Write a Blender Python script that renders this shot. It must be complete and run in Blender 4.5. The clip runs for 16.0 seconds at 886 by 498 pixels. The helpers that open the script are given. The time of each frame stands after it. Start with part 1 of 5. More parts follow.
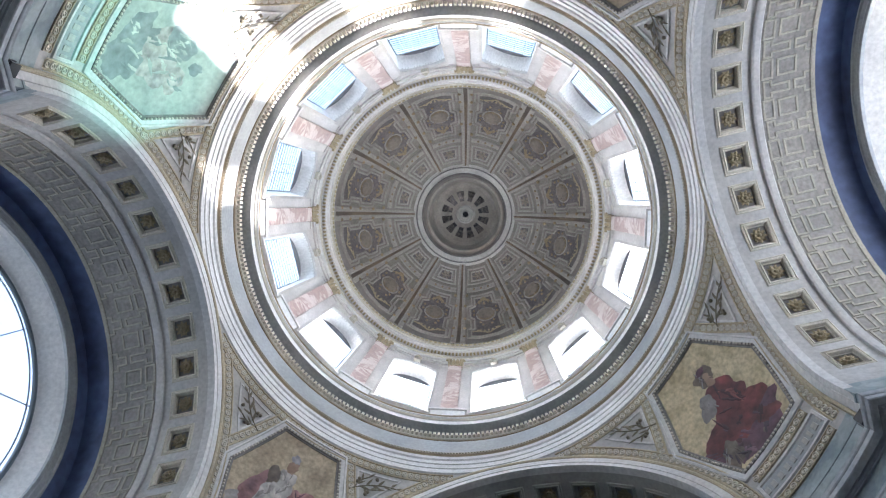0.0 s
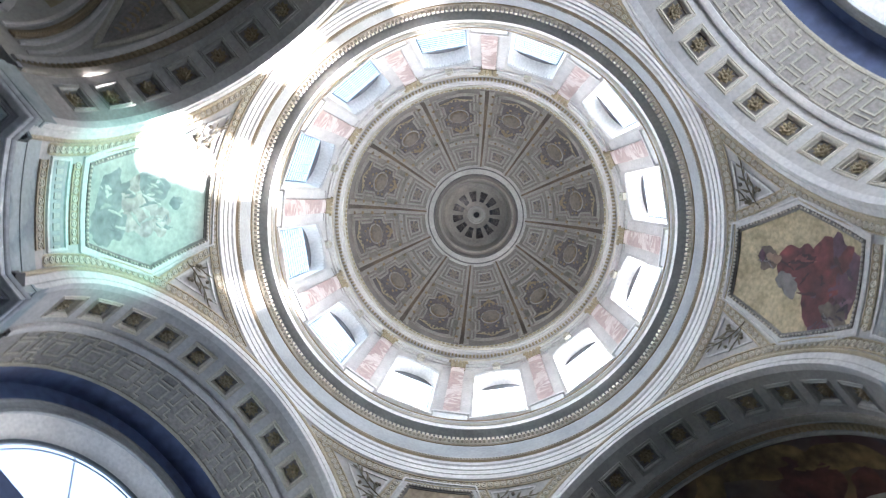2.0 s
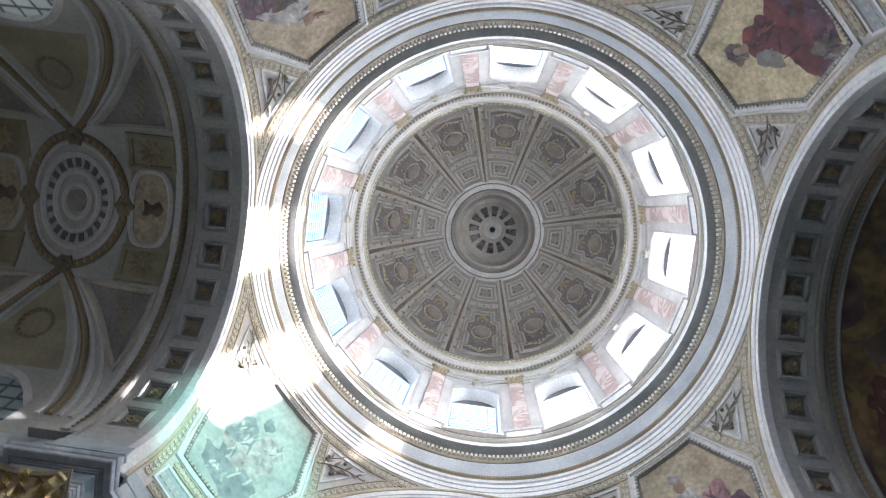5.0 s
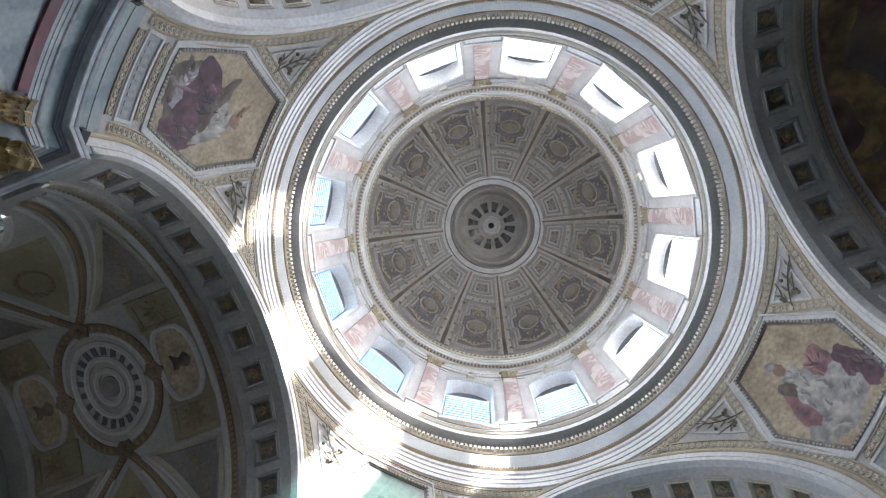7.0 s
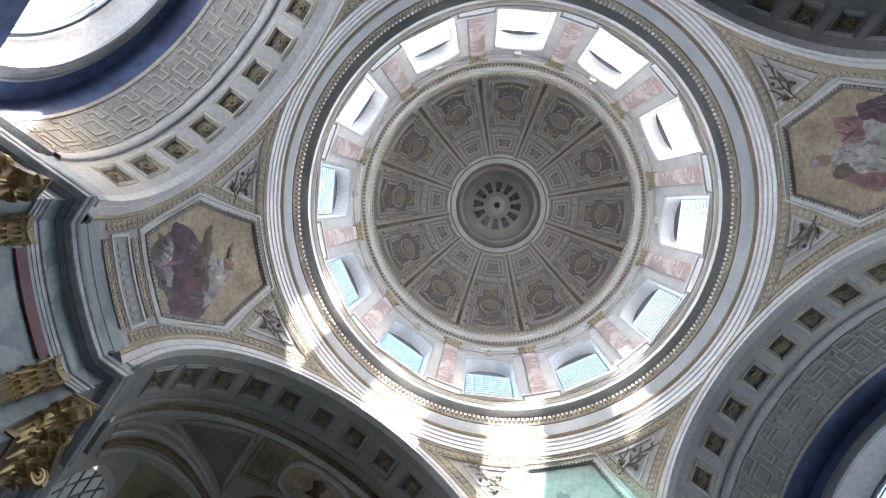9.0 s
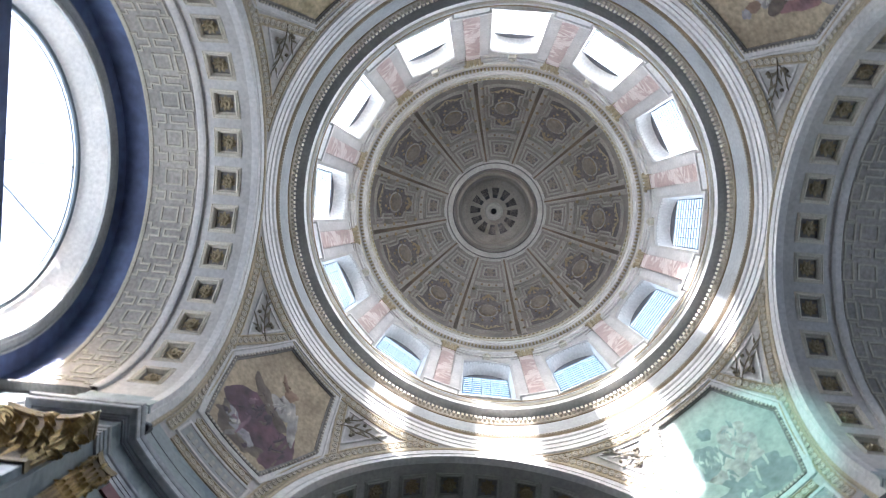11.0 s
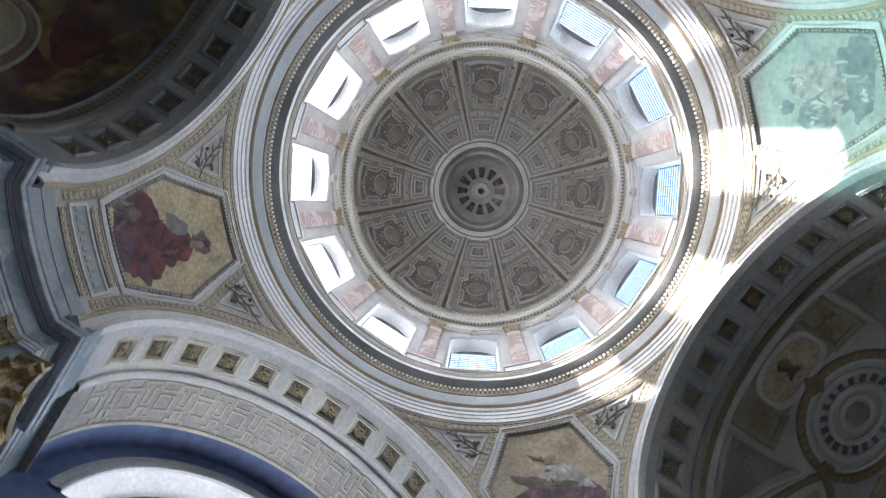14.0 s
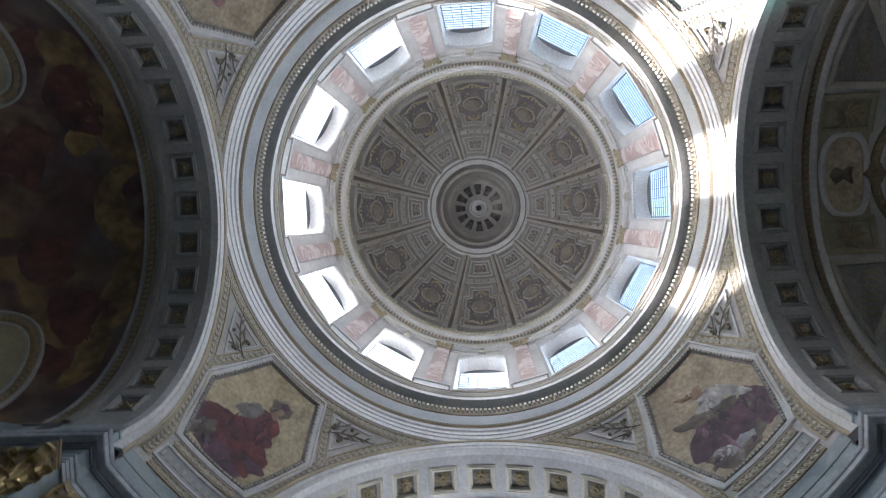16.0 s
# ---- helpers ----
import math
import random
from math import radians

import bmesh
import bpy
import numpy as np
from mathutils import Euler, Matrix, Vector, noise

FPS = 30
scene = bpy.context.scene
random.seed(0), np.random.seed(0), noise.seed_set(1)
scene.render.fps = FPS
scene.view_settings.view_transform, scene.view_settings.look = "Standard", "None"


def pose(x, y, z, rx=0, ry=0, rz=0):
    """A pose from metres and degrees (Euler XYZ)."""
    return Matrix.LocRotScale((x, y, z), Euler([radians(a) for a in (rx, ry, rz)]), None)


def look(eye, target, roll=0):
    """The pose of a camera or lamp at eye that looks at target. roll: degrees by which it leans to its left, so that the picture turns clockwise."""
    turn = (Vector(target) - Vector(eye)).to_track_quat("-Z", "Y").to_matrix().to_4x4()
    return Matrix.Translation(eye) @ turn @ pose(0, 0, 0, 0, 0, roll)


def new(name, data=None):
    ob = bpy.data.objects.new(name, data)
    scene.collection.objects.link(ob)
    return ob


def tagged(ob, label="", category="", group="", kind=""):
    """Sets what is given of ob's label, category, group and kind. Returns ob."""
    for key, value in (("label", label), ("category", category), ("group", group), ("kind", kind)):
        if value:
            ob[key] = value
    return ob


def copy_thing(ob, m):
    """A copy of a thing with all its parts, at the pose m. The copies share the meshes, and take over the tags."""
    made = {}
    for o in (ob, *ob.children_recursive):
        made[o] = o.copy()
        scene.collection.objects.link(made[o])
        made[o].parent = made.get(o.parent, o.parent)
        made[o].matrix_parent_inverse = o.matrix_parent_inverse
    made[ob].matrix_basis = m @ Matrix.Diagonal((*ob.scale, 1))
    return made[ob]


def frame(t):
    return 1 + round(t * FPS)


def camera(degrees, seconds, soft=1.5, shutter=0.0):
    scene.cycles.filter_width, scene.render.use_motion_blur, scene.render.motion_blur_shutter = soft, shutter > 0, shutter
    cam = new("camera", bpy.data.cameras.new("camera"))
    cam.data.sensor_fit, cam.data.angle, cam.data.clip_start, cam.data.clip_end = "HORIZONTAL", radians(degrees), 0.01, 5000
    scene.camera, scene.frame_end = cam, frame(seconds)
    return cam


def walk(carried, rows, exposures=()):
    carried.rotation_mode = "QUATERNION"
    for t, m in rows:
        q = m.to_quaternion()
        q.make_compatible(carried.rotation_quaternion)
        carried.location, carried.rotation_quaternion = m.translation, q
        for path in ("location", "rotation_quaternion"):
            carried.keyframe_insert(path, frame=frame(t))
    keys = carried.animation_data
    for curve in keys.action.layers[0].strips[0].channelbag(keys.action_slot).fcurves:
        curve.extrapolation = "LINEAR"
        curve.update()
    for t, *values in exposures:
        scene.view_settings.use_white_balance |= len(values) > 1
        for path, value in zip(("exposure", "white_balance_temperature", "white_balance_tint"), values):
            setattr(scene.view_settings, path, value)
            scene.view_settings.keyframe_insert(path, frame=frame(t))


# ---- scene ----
cam = camera(68.0, 16.0, soft=1.2, shutter=0.3)
PATH = [
    (0.0, pose(0.74, 1.89, 1.6, 176.05, -3.30, 103.45)),
    (0.5, pose(0.74, 1.88, 1.6, 176.18, -3.31, 105.30)),
    (1.0, pose(0.74, 1.86, 1.6, 176.58, -3.53, 111.72)),
    (1.5, pose(0.74, 1.85, 1.6, 175.75, -3.31, 119.23)),
    (2.0, pose(0.74, 1.83, 1.6, 175.63, -3.67, 129.34)),
    (2.5, pose(0.74, 1.81, 1.6, 176.75, -3.56, 138.57)),
    (3.0, pose(0.74, 1.80, 1.6, 175.96, -3.49, 143.34)),
    (3.5, pose(0.74, 1.78, 1.6, 175.62, -3.56, 149.06)),
    (3.7, pose(0.74, 1.78, 1.6, 176.58, -3.77, 151.12)),
    (5.8, pose(0.74, 1.71, 1.6, 176.45, -3.47, -171.95)),
    (6.0, pose(0.74, 1.70, 1.6, 176.31, -3.34, -169.19)),
    (6.5, pose(0.74, 1.69, 1.6, 176.73, -3.12, -165.11)),
    (7.0, pose(0.74, 1.67, 1.6, 176.90, -3.17, -159.47)),
    (7.5, pose(0.74, 1.66, 1.6, 176.79, -2.66, -151.39)),
    (8.0, pose(0.74, 1.64, 1.6, 177.00, -2.31, -139.01)),
    (8.2, pose(0.74, 1.63, 1.6, 176.65, -2.55, -135.26)),
    (10.3, pose(0.74, 1.57, 1.6, 175.82, -3.37, -110.65)),
    (10.5, pose(0.74, 1.56, 1.6, 176.53, -3.65, -107.19)),
    (11.0, pose(0.74, 1.55, 1.6, 177.21, -3.12, -94.71)),
    (11.5, pose(0.74, 1.53, 1.6, 177.23, -3.56, -83.42)),
    (12.0, pose(0.74, 1.51, 1.6, 177.40, -3.03, -69.89)),
    (12.5, pose(0.74, 1.50, 1.6, 177.57, -3.26, -63.44)),
    (13.0, pose(0.74, 1.48, 1.6, 176.22, -3.03, -56.69)),
    (13.5, pose(0.74, 1.47, 1.6, 176.23, -3.74, -46.68)),
    (14.0, pose(0.74, 1.45, 1.6, 176.27, -3.17, -32.65)),
    (14.5, pose(0.74, 1.44, 1.6, 176.12, -2.80, -21.55)),
    (15.0, pose(0.74, 1.42, 1.6, 177.33, -3.02, -10.07)),
    (15.5, pose(0.74, 1.40, 1.6, 175.81, -3.22, -5.04)),
    (16.0, pose(0.74, 1.39, 1.6, 177.52, -3.75, 2.53)),
]
walk(cam, PATH, exposures=[(0.0, 2.86, 5900, 17), (3.5, 3.18, 5900, 17), (7.0, 2.82, 5900, 17), (10.5, 2.64, 5900, 17), (13.0, 2.76, 5900, 17), (16.0, 2.42, 5900, 17)])

# ---- light ----
SUN_AZ, SUN_EL = 162.5, 26.0
world = bpy.data.worlds.new("sky")
scene.world = world
world.use_nodes = True
wn = world.node_tree.nodes
sky = wn.new("ShaderNodeTexSky")
sky.sky_type = "NISHITA"
sky.sun_disc = False
sky.dust_density, sky.ozone_density = 8.0, 0.3
sky.sun_elevation, sky.sun_rotation = radians(SUN_EL), radians(90 - SUN_AZ)
world.node_tree.links.new(sky.outputs[0], wn["Background"].inputs[0])
wn["Background"].inputs[1].default_value = 0.15
sun = new("sun", bpy.data.lights.new("sun", "SUN"))
sun.data.energy, sun.data.angle, sun.data.color = 5.0, radians(1.0), (1.0, 0.96, 0.90)
sa, se = radians(SUN_AZ), radians(SUN_EL)
sun.matrix_world = look((60 * math.cos(sa) * math.cos(se), 60 * math.sin(sa) * math.cos(se), 45 + 60 * math.sin(se)), (0, 0, 45))


def sky_lamp(name, eye, target, w, h, watts, colour):
    """Skylight that comes in through one window's opening."""
    lamp = new(name, bpy.data.lights.new(name, "AREA"))
    lamp.data.shape, lamp.data.size, lamp.data.size_y = "RECTANGLE", w, h
    lamp.data.energy, lamp.data.color = watts, colour
    lamp.matrix_world = look(eye, target)
    return lamp


# radiance of the sky in each drum window: brighter towards the sun
WIN_W, WIN_Z0, WIN_Z1 = 3.5, 41.6, 52.2
for k in range(12):
    a = radians(30 * k)
    toward = 0.5 + 0.5 * math.cos(a - sa)
    rad = 0.56 + 1.7 * toward ** 4
    tint = (0.72 + 0.28 * toward, 0.88 + 0.12 * toward, 1.0)
    c, s = math.cos(a), math.sin(a)
    zc = (WIN_Z0 + WIN_Z1) / 2
    sky_lamp("window_sky", (13.5 * c, 13.5 * s, zc), (0, 0, zc), 3.9, 10.9, rad * math.pi * 3.9 * 10.9, tint)
for sy, rad in ((1, 0.52), (-1, 0.16)):
    sky_lamp("lunette_sky", (0, sy * 20.5, 27.9), (0, 0, 27.9), 11.4, 6.0, rad * math.pi * 11.4 * 6.0, (0.80, 0.91, 1.0))
# a greenish floodlight on the opposite cornice washes one spandrel
flood = new("floodlight_beam", bpy.data.lights.new("floodlight_beam", "SPOT"))
flood.data.energy, flood.data.color = 3800, (0.34, 1.0, 0.80)
flood.data.spot_size, flood.data.spot_blend, flood.data.shadow_soft_size = radians(18), 0.4, 0.15
flood.matrix_world = look((-9.0, 11.6, 23.6), (10.6, -10.4, 29.2))

# ---- materials ----
def material(name, base, second=None, rough=0.65, metal=0.0, scale=0.5, fine=6.0, var=0.16, bump=0.12, vein=0.0, vein_colour=None, island=0.0):
    """Two colours mixed by broad clouds, darkened and lightened by fine grain, with relief; optional marble veins."""
    m = bpy.data.materials.new(name)
    m.use_nodes = True
    nt = m.node_tree
    n, l = nt.nodes, nt.links
    bsdf = n["Principled BSDF"]
    tc = n.new("ShaderNodeTexCoord")
    second = second or tuple(c * 0.78 for c in base)
    broad = n.new("ShaderNodeTexNoise")
    broad.inputs["Scale"].default_value, broad.inputs["Detail"].default_value = scale, 5
    grain = n.new("ShaderNodeTexNoise")
    grain.inputs["Scale"].default_value, grain.inputs["Detail"].default_value = fine, 6
    for q in (broad, grain):
        l.new(tc.outputs["Object"], q.inputs["Vector"])
    ramp = n.new("ShaderNodeValToRGB")
    ramp.color_ramp.elements[0].position, ramp.color_ramp.elements[1].position = 0.34, 0.68
    ramp.color_ramp.elements[0].color, ramp.color_ramp.elements[1].color = (*second, 1), (*base, 1)
    l.new(broad.outputs["Fac"], ramp.inputs["Fac"])
    colour = ramp.outputs["Color"]
    if vein:
        warp = n.new("ShaderNodeTexNoise")
        warp.inputs["Scale"].default_value, warp.inputs["Detail"].default_value = vein, 8
        warp.inputs["Distortion"].default_value = 1.6
        l.new(tc.outputs["Object"], warp.inputs["Vector"])
        vr = n.new("ShaderNodeValToRGB")
        vr.color_ramp.elements[0].position, vr.color_ramp.elements[1].position = 0.46, 0.56
        l.new(warp.outputs["Fac"], vr.inputs["Fac"])
        mx = n.new("ShaderNodeMixRGB")
        mx.inputs["Color2"].default_value = (*vein_colour, 1)
        l.new(vr.outputs["Color"], mx.inputs["Fac"])
        l.new(colour, mx.inputs["Color1"])
        colour = mx.outputs["Color"]
    mul = n.new("ShaderNodeHueSaturation")
    mr = n.new("ShaderNodeMapRange")
    mr.inputs["From Min"].default_value, mr.inputs["From Max"].default_value = 0.25, 0.75
    mr.inputs["To Min"].default_value, mr.inputs["To Max"].default_value = 1 - var, 1 + var
    l.new(grain.outputs["Fac"], mr.inputs["Value"])
    l.new(mr.outputs["Result"], mul.inputs["Value"])
    l.new(colour, mul.inputs["Color"])
    l.new(mul.outputs["Color"], bsdf.inputs["Base Color"])
    bsdf.inputs["Roughness"].default_value, bsdf.inputs["Metallic"].default_value = rough, metal
    if bump:
        bp = n.new("ShaderNodeBump")
        bp.inputs["Strength"].default_value, bp.inputs["Distance"].default_value = bump, 0.05
        l.new(grain.outputs["Fac"], bp.inputs["Height"])
        l.new(bp.outputs["Normal"], bsdf.inputs["Normal"])
    return m


M = {
    "plaster": material("white_plaster", (0.74, 0.72, 0.70), (0.63, 0.615, 0.60)),
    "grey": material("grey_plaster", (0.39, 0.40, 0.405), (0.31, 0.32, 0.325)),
    # darker plaster with the weak light of the east and west arches built in
    "warmgrey": material("dimlit_warm_plaster", (0.405, 0.385, 0.36), (0.315, 0.30, 0.285)),
    "deepgrey": material("deep_grey_plaster", (0.34, 0.35, 0.385), (0.26, 0.27, 0.30)),
    "keys": material("dull_ochre_stucco", (0.47, 0.425, 0.345), (0.35, 0.32, 0.26), fine=10, var=0.2),
    # fresco colours with the floodlight's green tint mixed in
    "sage": material("fresco_greenlit_ground", (0.44, 0.47, 0.42), (0.30, 0.33, 0.30), scale=0.7, fine=4, var=0.2),
    "slate": material("fresco_greenlit_cloth", (0.26, 0.30, 0.29), (0.17, 0.20, 0.20), scale=1.0, fine=3, var=0.3),
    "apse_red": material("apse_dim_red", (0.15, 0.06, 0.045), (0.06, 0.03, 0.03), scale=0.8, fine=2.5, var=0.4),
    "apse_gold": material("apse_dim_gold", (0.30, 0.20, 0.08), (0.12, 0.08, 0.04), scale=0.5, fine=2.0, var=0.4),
    "field": material("pale_panel_plaster", (0.585, 0.56, 0.535), (0.475, 0.455, 0.435)),
    "cream": material("cream_stucco", (0.70, 0.65, 0.55), (0.57, 0.52, 0.43), fine=14, var=0.2),
    "gold": material("gilding", (0.68, 0.52, 0.25), (0.42, 0.31, 0.14), rough=0.38, metal=0.6, fine=12, var=0.3),
    "oldgold": material("dull_gilding", (0.42, 0.34, 0.21), (0.25, 0.20, 0.12), rough=0.5, metal=0.45, fine=12, var=0.3),
    "pink": material("pink_marble", (0.50, 0.36, 0.325), (0.38, 0.26, 0.24), rough=0.3, scale=1.2, vein=0.9, vein_colour=(0.66, 0.58, 0.54), bump=0.02),
    "bluegrey": material("blue_grey_marble", (0.30, 0.36, 0.38), (0.20, 0.25, 0.28), rough=0.3, scale=0.5, vein=0.5, vein_colour=(0.38, 0.43, 0.44), bump=0.02),
    "marble": material("pale_grey_marble", (0.52, 0.54, 0.57), (0.40, 0.42, 0.45), rough=0.45, scale=0.5, vein=0.7, vein_colour=(0.58, 0.60, 0.62), bump=0.03),
    "red": material("dark_red_marble", (0.22, 0.07, 0.08), (0.15, 0.05, 0.06), rough=0.3, bump=0.02),
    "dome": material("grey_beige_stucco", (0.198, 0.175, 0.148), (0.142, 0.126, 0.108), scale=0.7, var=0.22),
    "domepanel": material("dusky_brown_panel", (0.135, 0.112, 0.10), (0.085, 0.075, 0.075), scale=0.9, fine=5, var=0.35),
    "oculus": material("warm_grey_stone_ring", (0.40, 0.375, 0.335), (0.31, 0.29, 0.26), scale=0.6),
    "drumwall": material("drum_plaster", (0.53, 0.505, 0.475), (0.42, 0.40, 0.38), scale=0.6),
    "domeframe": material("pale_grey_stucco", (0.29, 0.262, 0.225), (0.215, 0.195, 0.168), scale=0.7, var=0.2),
    "brown": material("brown_gilt_stucco", (0.27, 0.20, 0.115), (0.16, 0.12, 0.07), fine=10, var=0.35),
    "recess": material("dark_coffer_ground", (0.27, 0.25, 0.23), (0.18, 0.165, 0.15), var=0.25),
    "iron": material("painted_iron", (0.10, 0.13, 0.15), rough=0.5, bump=0),
    "dark": material("flat_dark_grey", (0.13, 0.13, 0.14), rough=0.7, bump=0),
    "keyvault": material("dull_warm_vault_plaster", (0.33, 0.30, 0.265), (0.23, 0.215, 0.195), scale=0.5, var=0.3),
    "band_gilt": material("tan_gilt_stucco", (0.56, 0.475, 0.33), (0.41, 0.345, 0.235), fine=14, var=0.3),
    "spray": material("olive_gilt_stucco", (0.25, 0.215, 0.15), (0.15, 0.13, 0.09), fine=12, var=0.3),
    "strip": material("dark_gilt_strip", (0.135, 0.095, 0.055), (0.07, 0.052, 0.035), rough=0.6, metal=0.1, fine=9, var=0.45),
    "shell": material("brown_beige_shell", (0.215, 0.175, 0.135), (0.155, 0.125, 0.10), fine=5, var=0.2),
    "void": material("unlit_opening", (0.035, 0.035, 0.04), rough=0.8, bump=0),
    "vault": material("grey_painted_vault", (0.47, 0.45, 0.41), (0.33, 0.32, 0.295), scale=0.3, fine=6, var=0.16),
    "olive": material("olive_painted_panel", (0.34, 0.305, 0.19), (0.23, 0.205, 0.13), scale=0.6),
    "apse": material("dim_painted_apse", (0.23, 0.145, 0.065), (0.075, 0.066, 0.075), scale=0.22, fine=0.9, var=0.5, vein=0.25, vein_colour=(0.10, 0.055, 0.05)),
    # blue-grey paint made bluer to hold the lens flare round the lunettes
    "lunette": material("lunette_paint_with_blue_flare", (0.10, 0.145, 0.29), (0.06, 0.08, 0.165), scale=0.25, fine=2.0, var=0.25),
    "floor": material("polished_stone_floor", (0.50, 0.46, 0.42), (0.36, 0.33, 0.31), rough=0.2, scale=0.3, bump=0),
    "lampbody": material("black_enamelled_metal", (0.05, 0.05, 0.055), rough=0.4, bump=0),
    "letters": material("worn_gilt_letters", (0.47, 0.455, 0.42), rough=0.5, bump=0),
    "sky_gold": material("fresco_gold_ground", (0.60, 0.50, 0.31), (0.44, 0.355, 0.21), scale=1.2, fine=5, var=0.34),
    "tan_ground": material("fresco_tan_ground", (0.50, 0.405, 0.27), (0.35, 0.275, 0.185), scale=0.8, fine=5, var=0.34),
    "robe_red": material("fresco_red_robe", (0.19, 0.045, 0.042), (0.09, 0.028, 0.03), scale=1.0, fine=2.2, var=0.6),
    "robe_plum": material("fresco_plum_robe", (0.15, 0.065, 0.085), (0.08, 0.045, 0.06), scale=1.0, fine=2.2, var=0.6),
    "robe_rose": material("fresco_rose_robe", (0.36, 0.18, 0.17), (0.22, 0.12, 0.13), scale=1.0, fine=2.2, var=0.6),
    "cloth": material("fresco_pale_cloth", (0.46, 0.42, 0.38), (0.30, 0.28, 0.27), scale=1.2, fine=2.2, var=0.6),
    "umber": material("fresco_umber", (0.20, 0.15, 0.11), (0.10, 0.075, 0.06), scale=1.0, fine=2.2, var=0.6),
    "red_light": material("fresco_light_red_fold", (0.29, 0.10, 0.085), (0.20, 0.06, 0.055), scale=1.0, fine=2.2, var=0.4),
    "red_dark": material("fresco_dark_red_fold", (0.085, 0.025, 0.028), (0.05, 0.02, 0.022), scale=1.0, fine=2.2, var=0.4),
    "plum_light": material("fresco_light_plum_fold", (0.25, 0.15, 0.185), (0.17, 0.09, 0.12), scale=1.0, fine=2.2, var=0.4),
    "plum_dark": material("fresco_dark_plum_fold", (0.07, 0.04, 0.055), (0.045, 0.03, 0.04), scale=1.0, fine=2.2, var=0.4),
    "cloth_light": material("fresco_light_fold", (0.60, 0.56, 0.50), (0.47, 0.43, 0.39), scale=1.0, fine=2.2, var=0.3),
    "cloth_dark": material("fresco_shaded_cloth", (0.27, 0.24, 0.22), (0.19, 0.17, 0.165), scale=1.0, fine=2.2, var=0.4),
    "rose_light": material("fresco_light_rose_fold", (0.47, 0.28, 0.25), (0.36, 0.21, 0.19), scale=1.0, fine=2.2, var=0.3),
    "cloud": material("fresco_grey_cloud", (0.40, 0.37, 0.38), (0.26, 0.24, 0.26), scale=1.4, fine=3, var=0.4),
    # pale fold, also tinted by the green light
    "greenlit_pale": material("fresco_greenlit_light_fold", (0.54, 0.56, 0.50), (0.42, 0.44, 0.40), scale=1.0, fine=3, var=0.3),
    "skin": material("fresco_ochre_flesh", (0.36, 0.24, 0.17), (0.25, 0.16, 0.11), scale=1.5, fine=4, var=0.2),
}
glass = bpy.data.materials.new("whitened_glass")
glass.use_nodes = True
gn, gl = glass.node_tree.nodes, glass.node_tree.links
gt, gg, gm = gn.new("ShaderNodeBsdfTransparent"), gn.new("ShaderNodeBsdfGlossy"), gn.new("ShaderNodeMixShader")
gt.inputs[0].default_value, gg.inputs["Roughness"].default_value, gm.inputs[0].default_value = (0.93, 0.97, 0.97, 1), 0.05, 0.05
# translucent share added: it scatters the window lamps' light so panes glow white
gs, gh = gn.new("ShaderNodeBsdfTranslucent"), gn.new("ShaderNodeMixShader")
gs.inputs[0].default_value, gh.inputs[0].default_value = (0.86, 0.96, 1.0, 1), 0.22
gl.new(gt.outputs[0], gh.inputs[1]), gl.new(gs.outputs[0], gh.inputs[2])
gl.new(gh.outputs[0], gm.inputs[1]), gl.new(gg.outputs[0], gm.inputs[2]), gl.new(gm.outputs[0], gn["Material Output"].inputs[0])
M["glass"] = glass
# mostly diffuse grey-green pane that passes little of the sky
dull = bpy.data.materials.new("dull_greenish_glass")
dull.use_nodes = True
dn, dl = dull.node_tree.nodes, dull.node_tree.links
dt, dd, dm = dn.new("ShaderNodeBsdfTranslucent"), dn.new("ShaderNodeBsdfDiffuse"), dn.new("ShaderNodeMixShader")
dt.inputs[0].default_value, dd.inputs[0].default_value, dm.inputs[0].default_value = (0.05, 0.06, 0.058, 1), (0.40, 0.44, 0.41, 1), 0.72
dl.new(dt.outputs[0], dm.inputs[1]), dl.new(dd.outputs[0], dm.inputs[2]), dl.new(dm.outputs[0], dn["Material Output"].inputs[0])
M["dull_glass"] = dull

# ---- geometry tools ----
TAU = 2 * math.pi


def build(name, verts, faces, mat, parent=None, label="", smooth=False):
    me = bpy.data.meshes.new(name)
    me.from_pydata([tuple(v) for v in verts], [], faces)
    me.materials.append(M[mat])
    if smooth:
        me.polygons.foreach_set("use_smooth", [True] * len(me.polygons))
    ob = new(name, me)
    if parent:
        ob.parent = parent
    if label:
        ob["label"] = label
    return ob


def again(ob, name, parent, m):
    """Another object on the same mesh, at m in its parent."""
    o = new(name, ob.data)
    o.parent = parent
    o.matrix_basis = m
    return o


def anchor(name, label="", category="", group="", kind="", m=None):
    e = new(name)
    if m is not None:
        e.matrix_basis = m
    return tagged(e, label, category, group, kind)


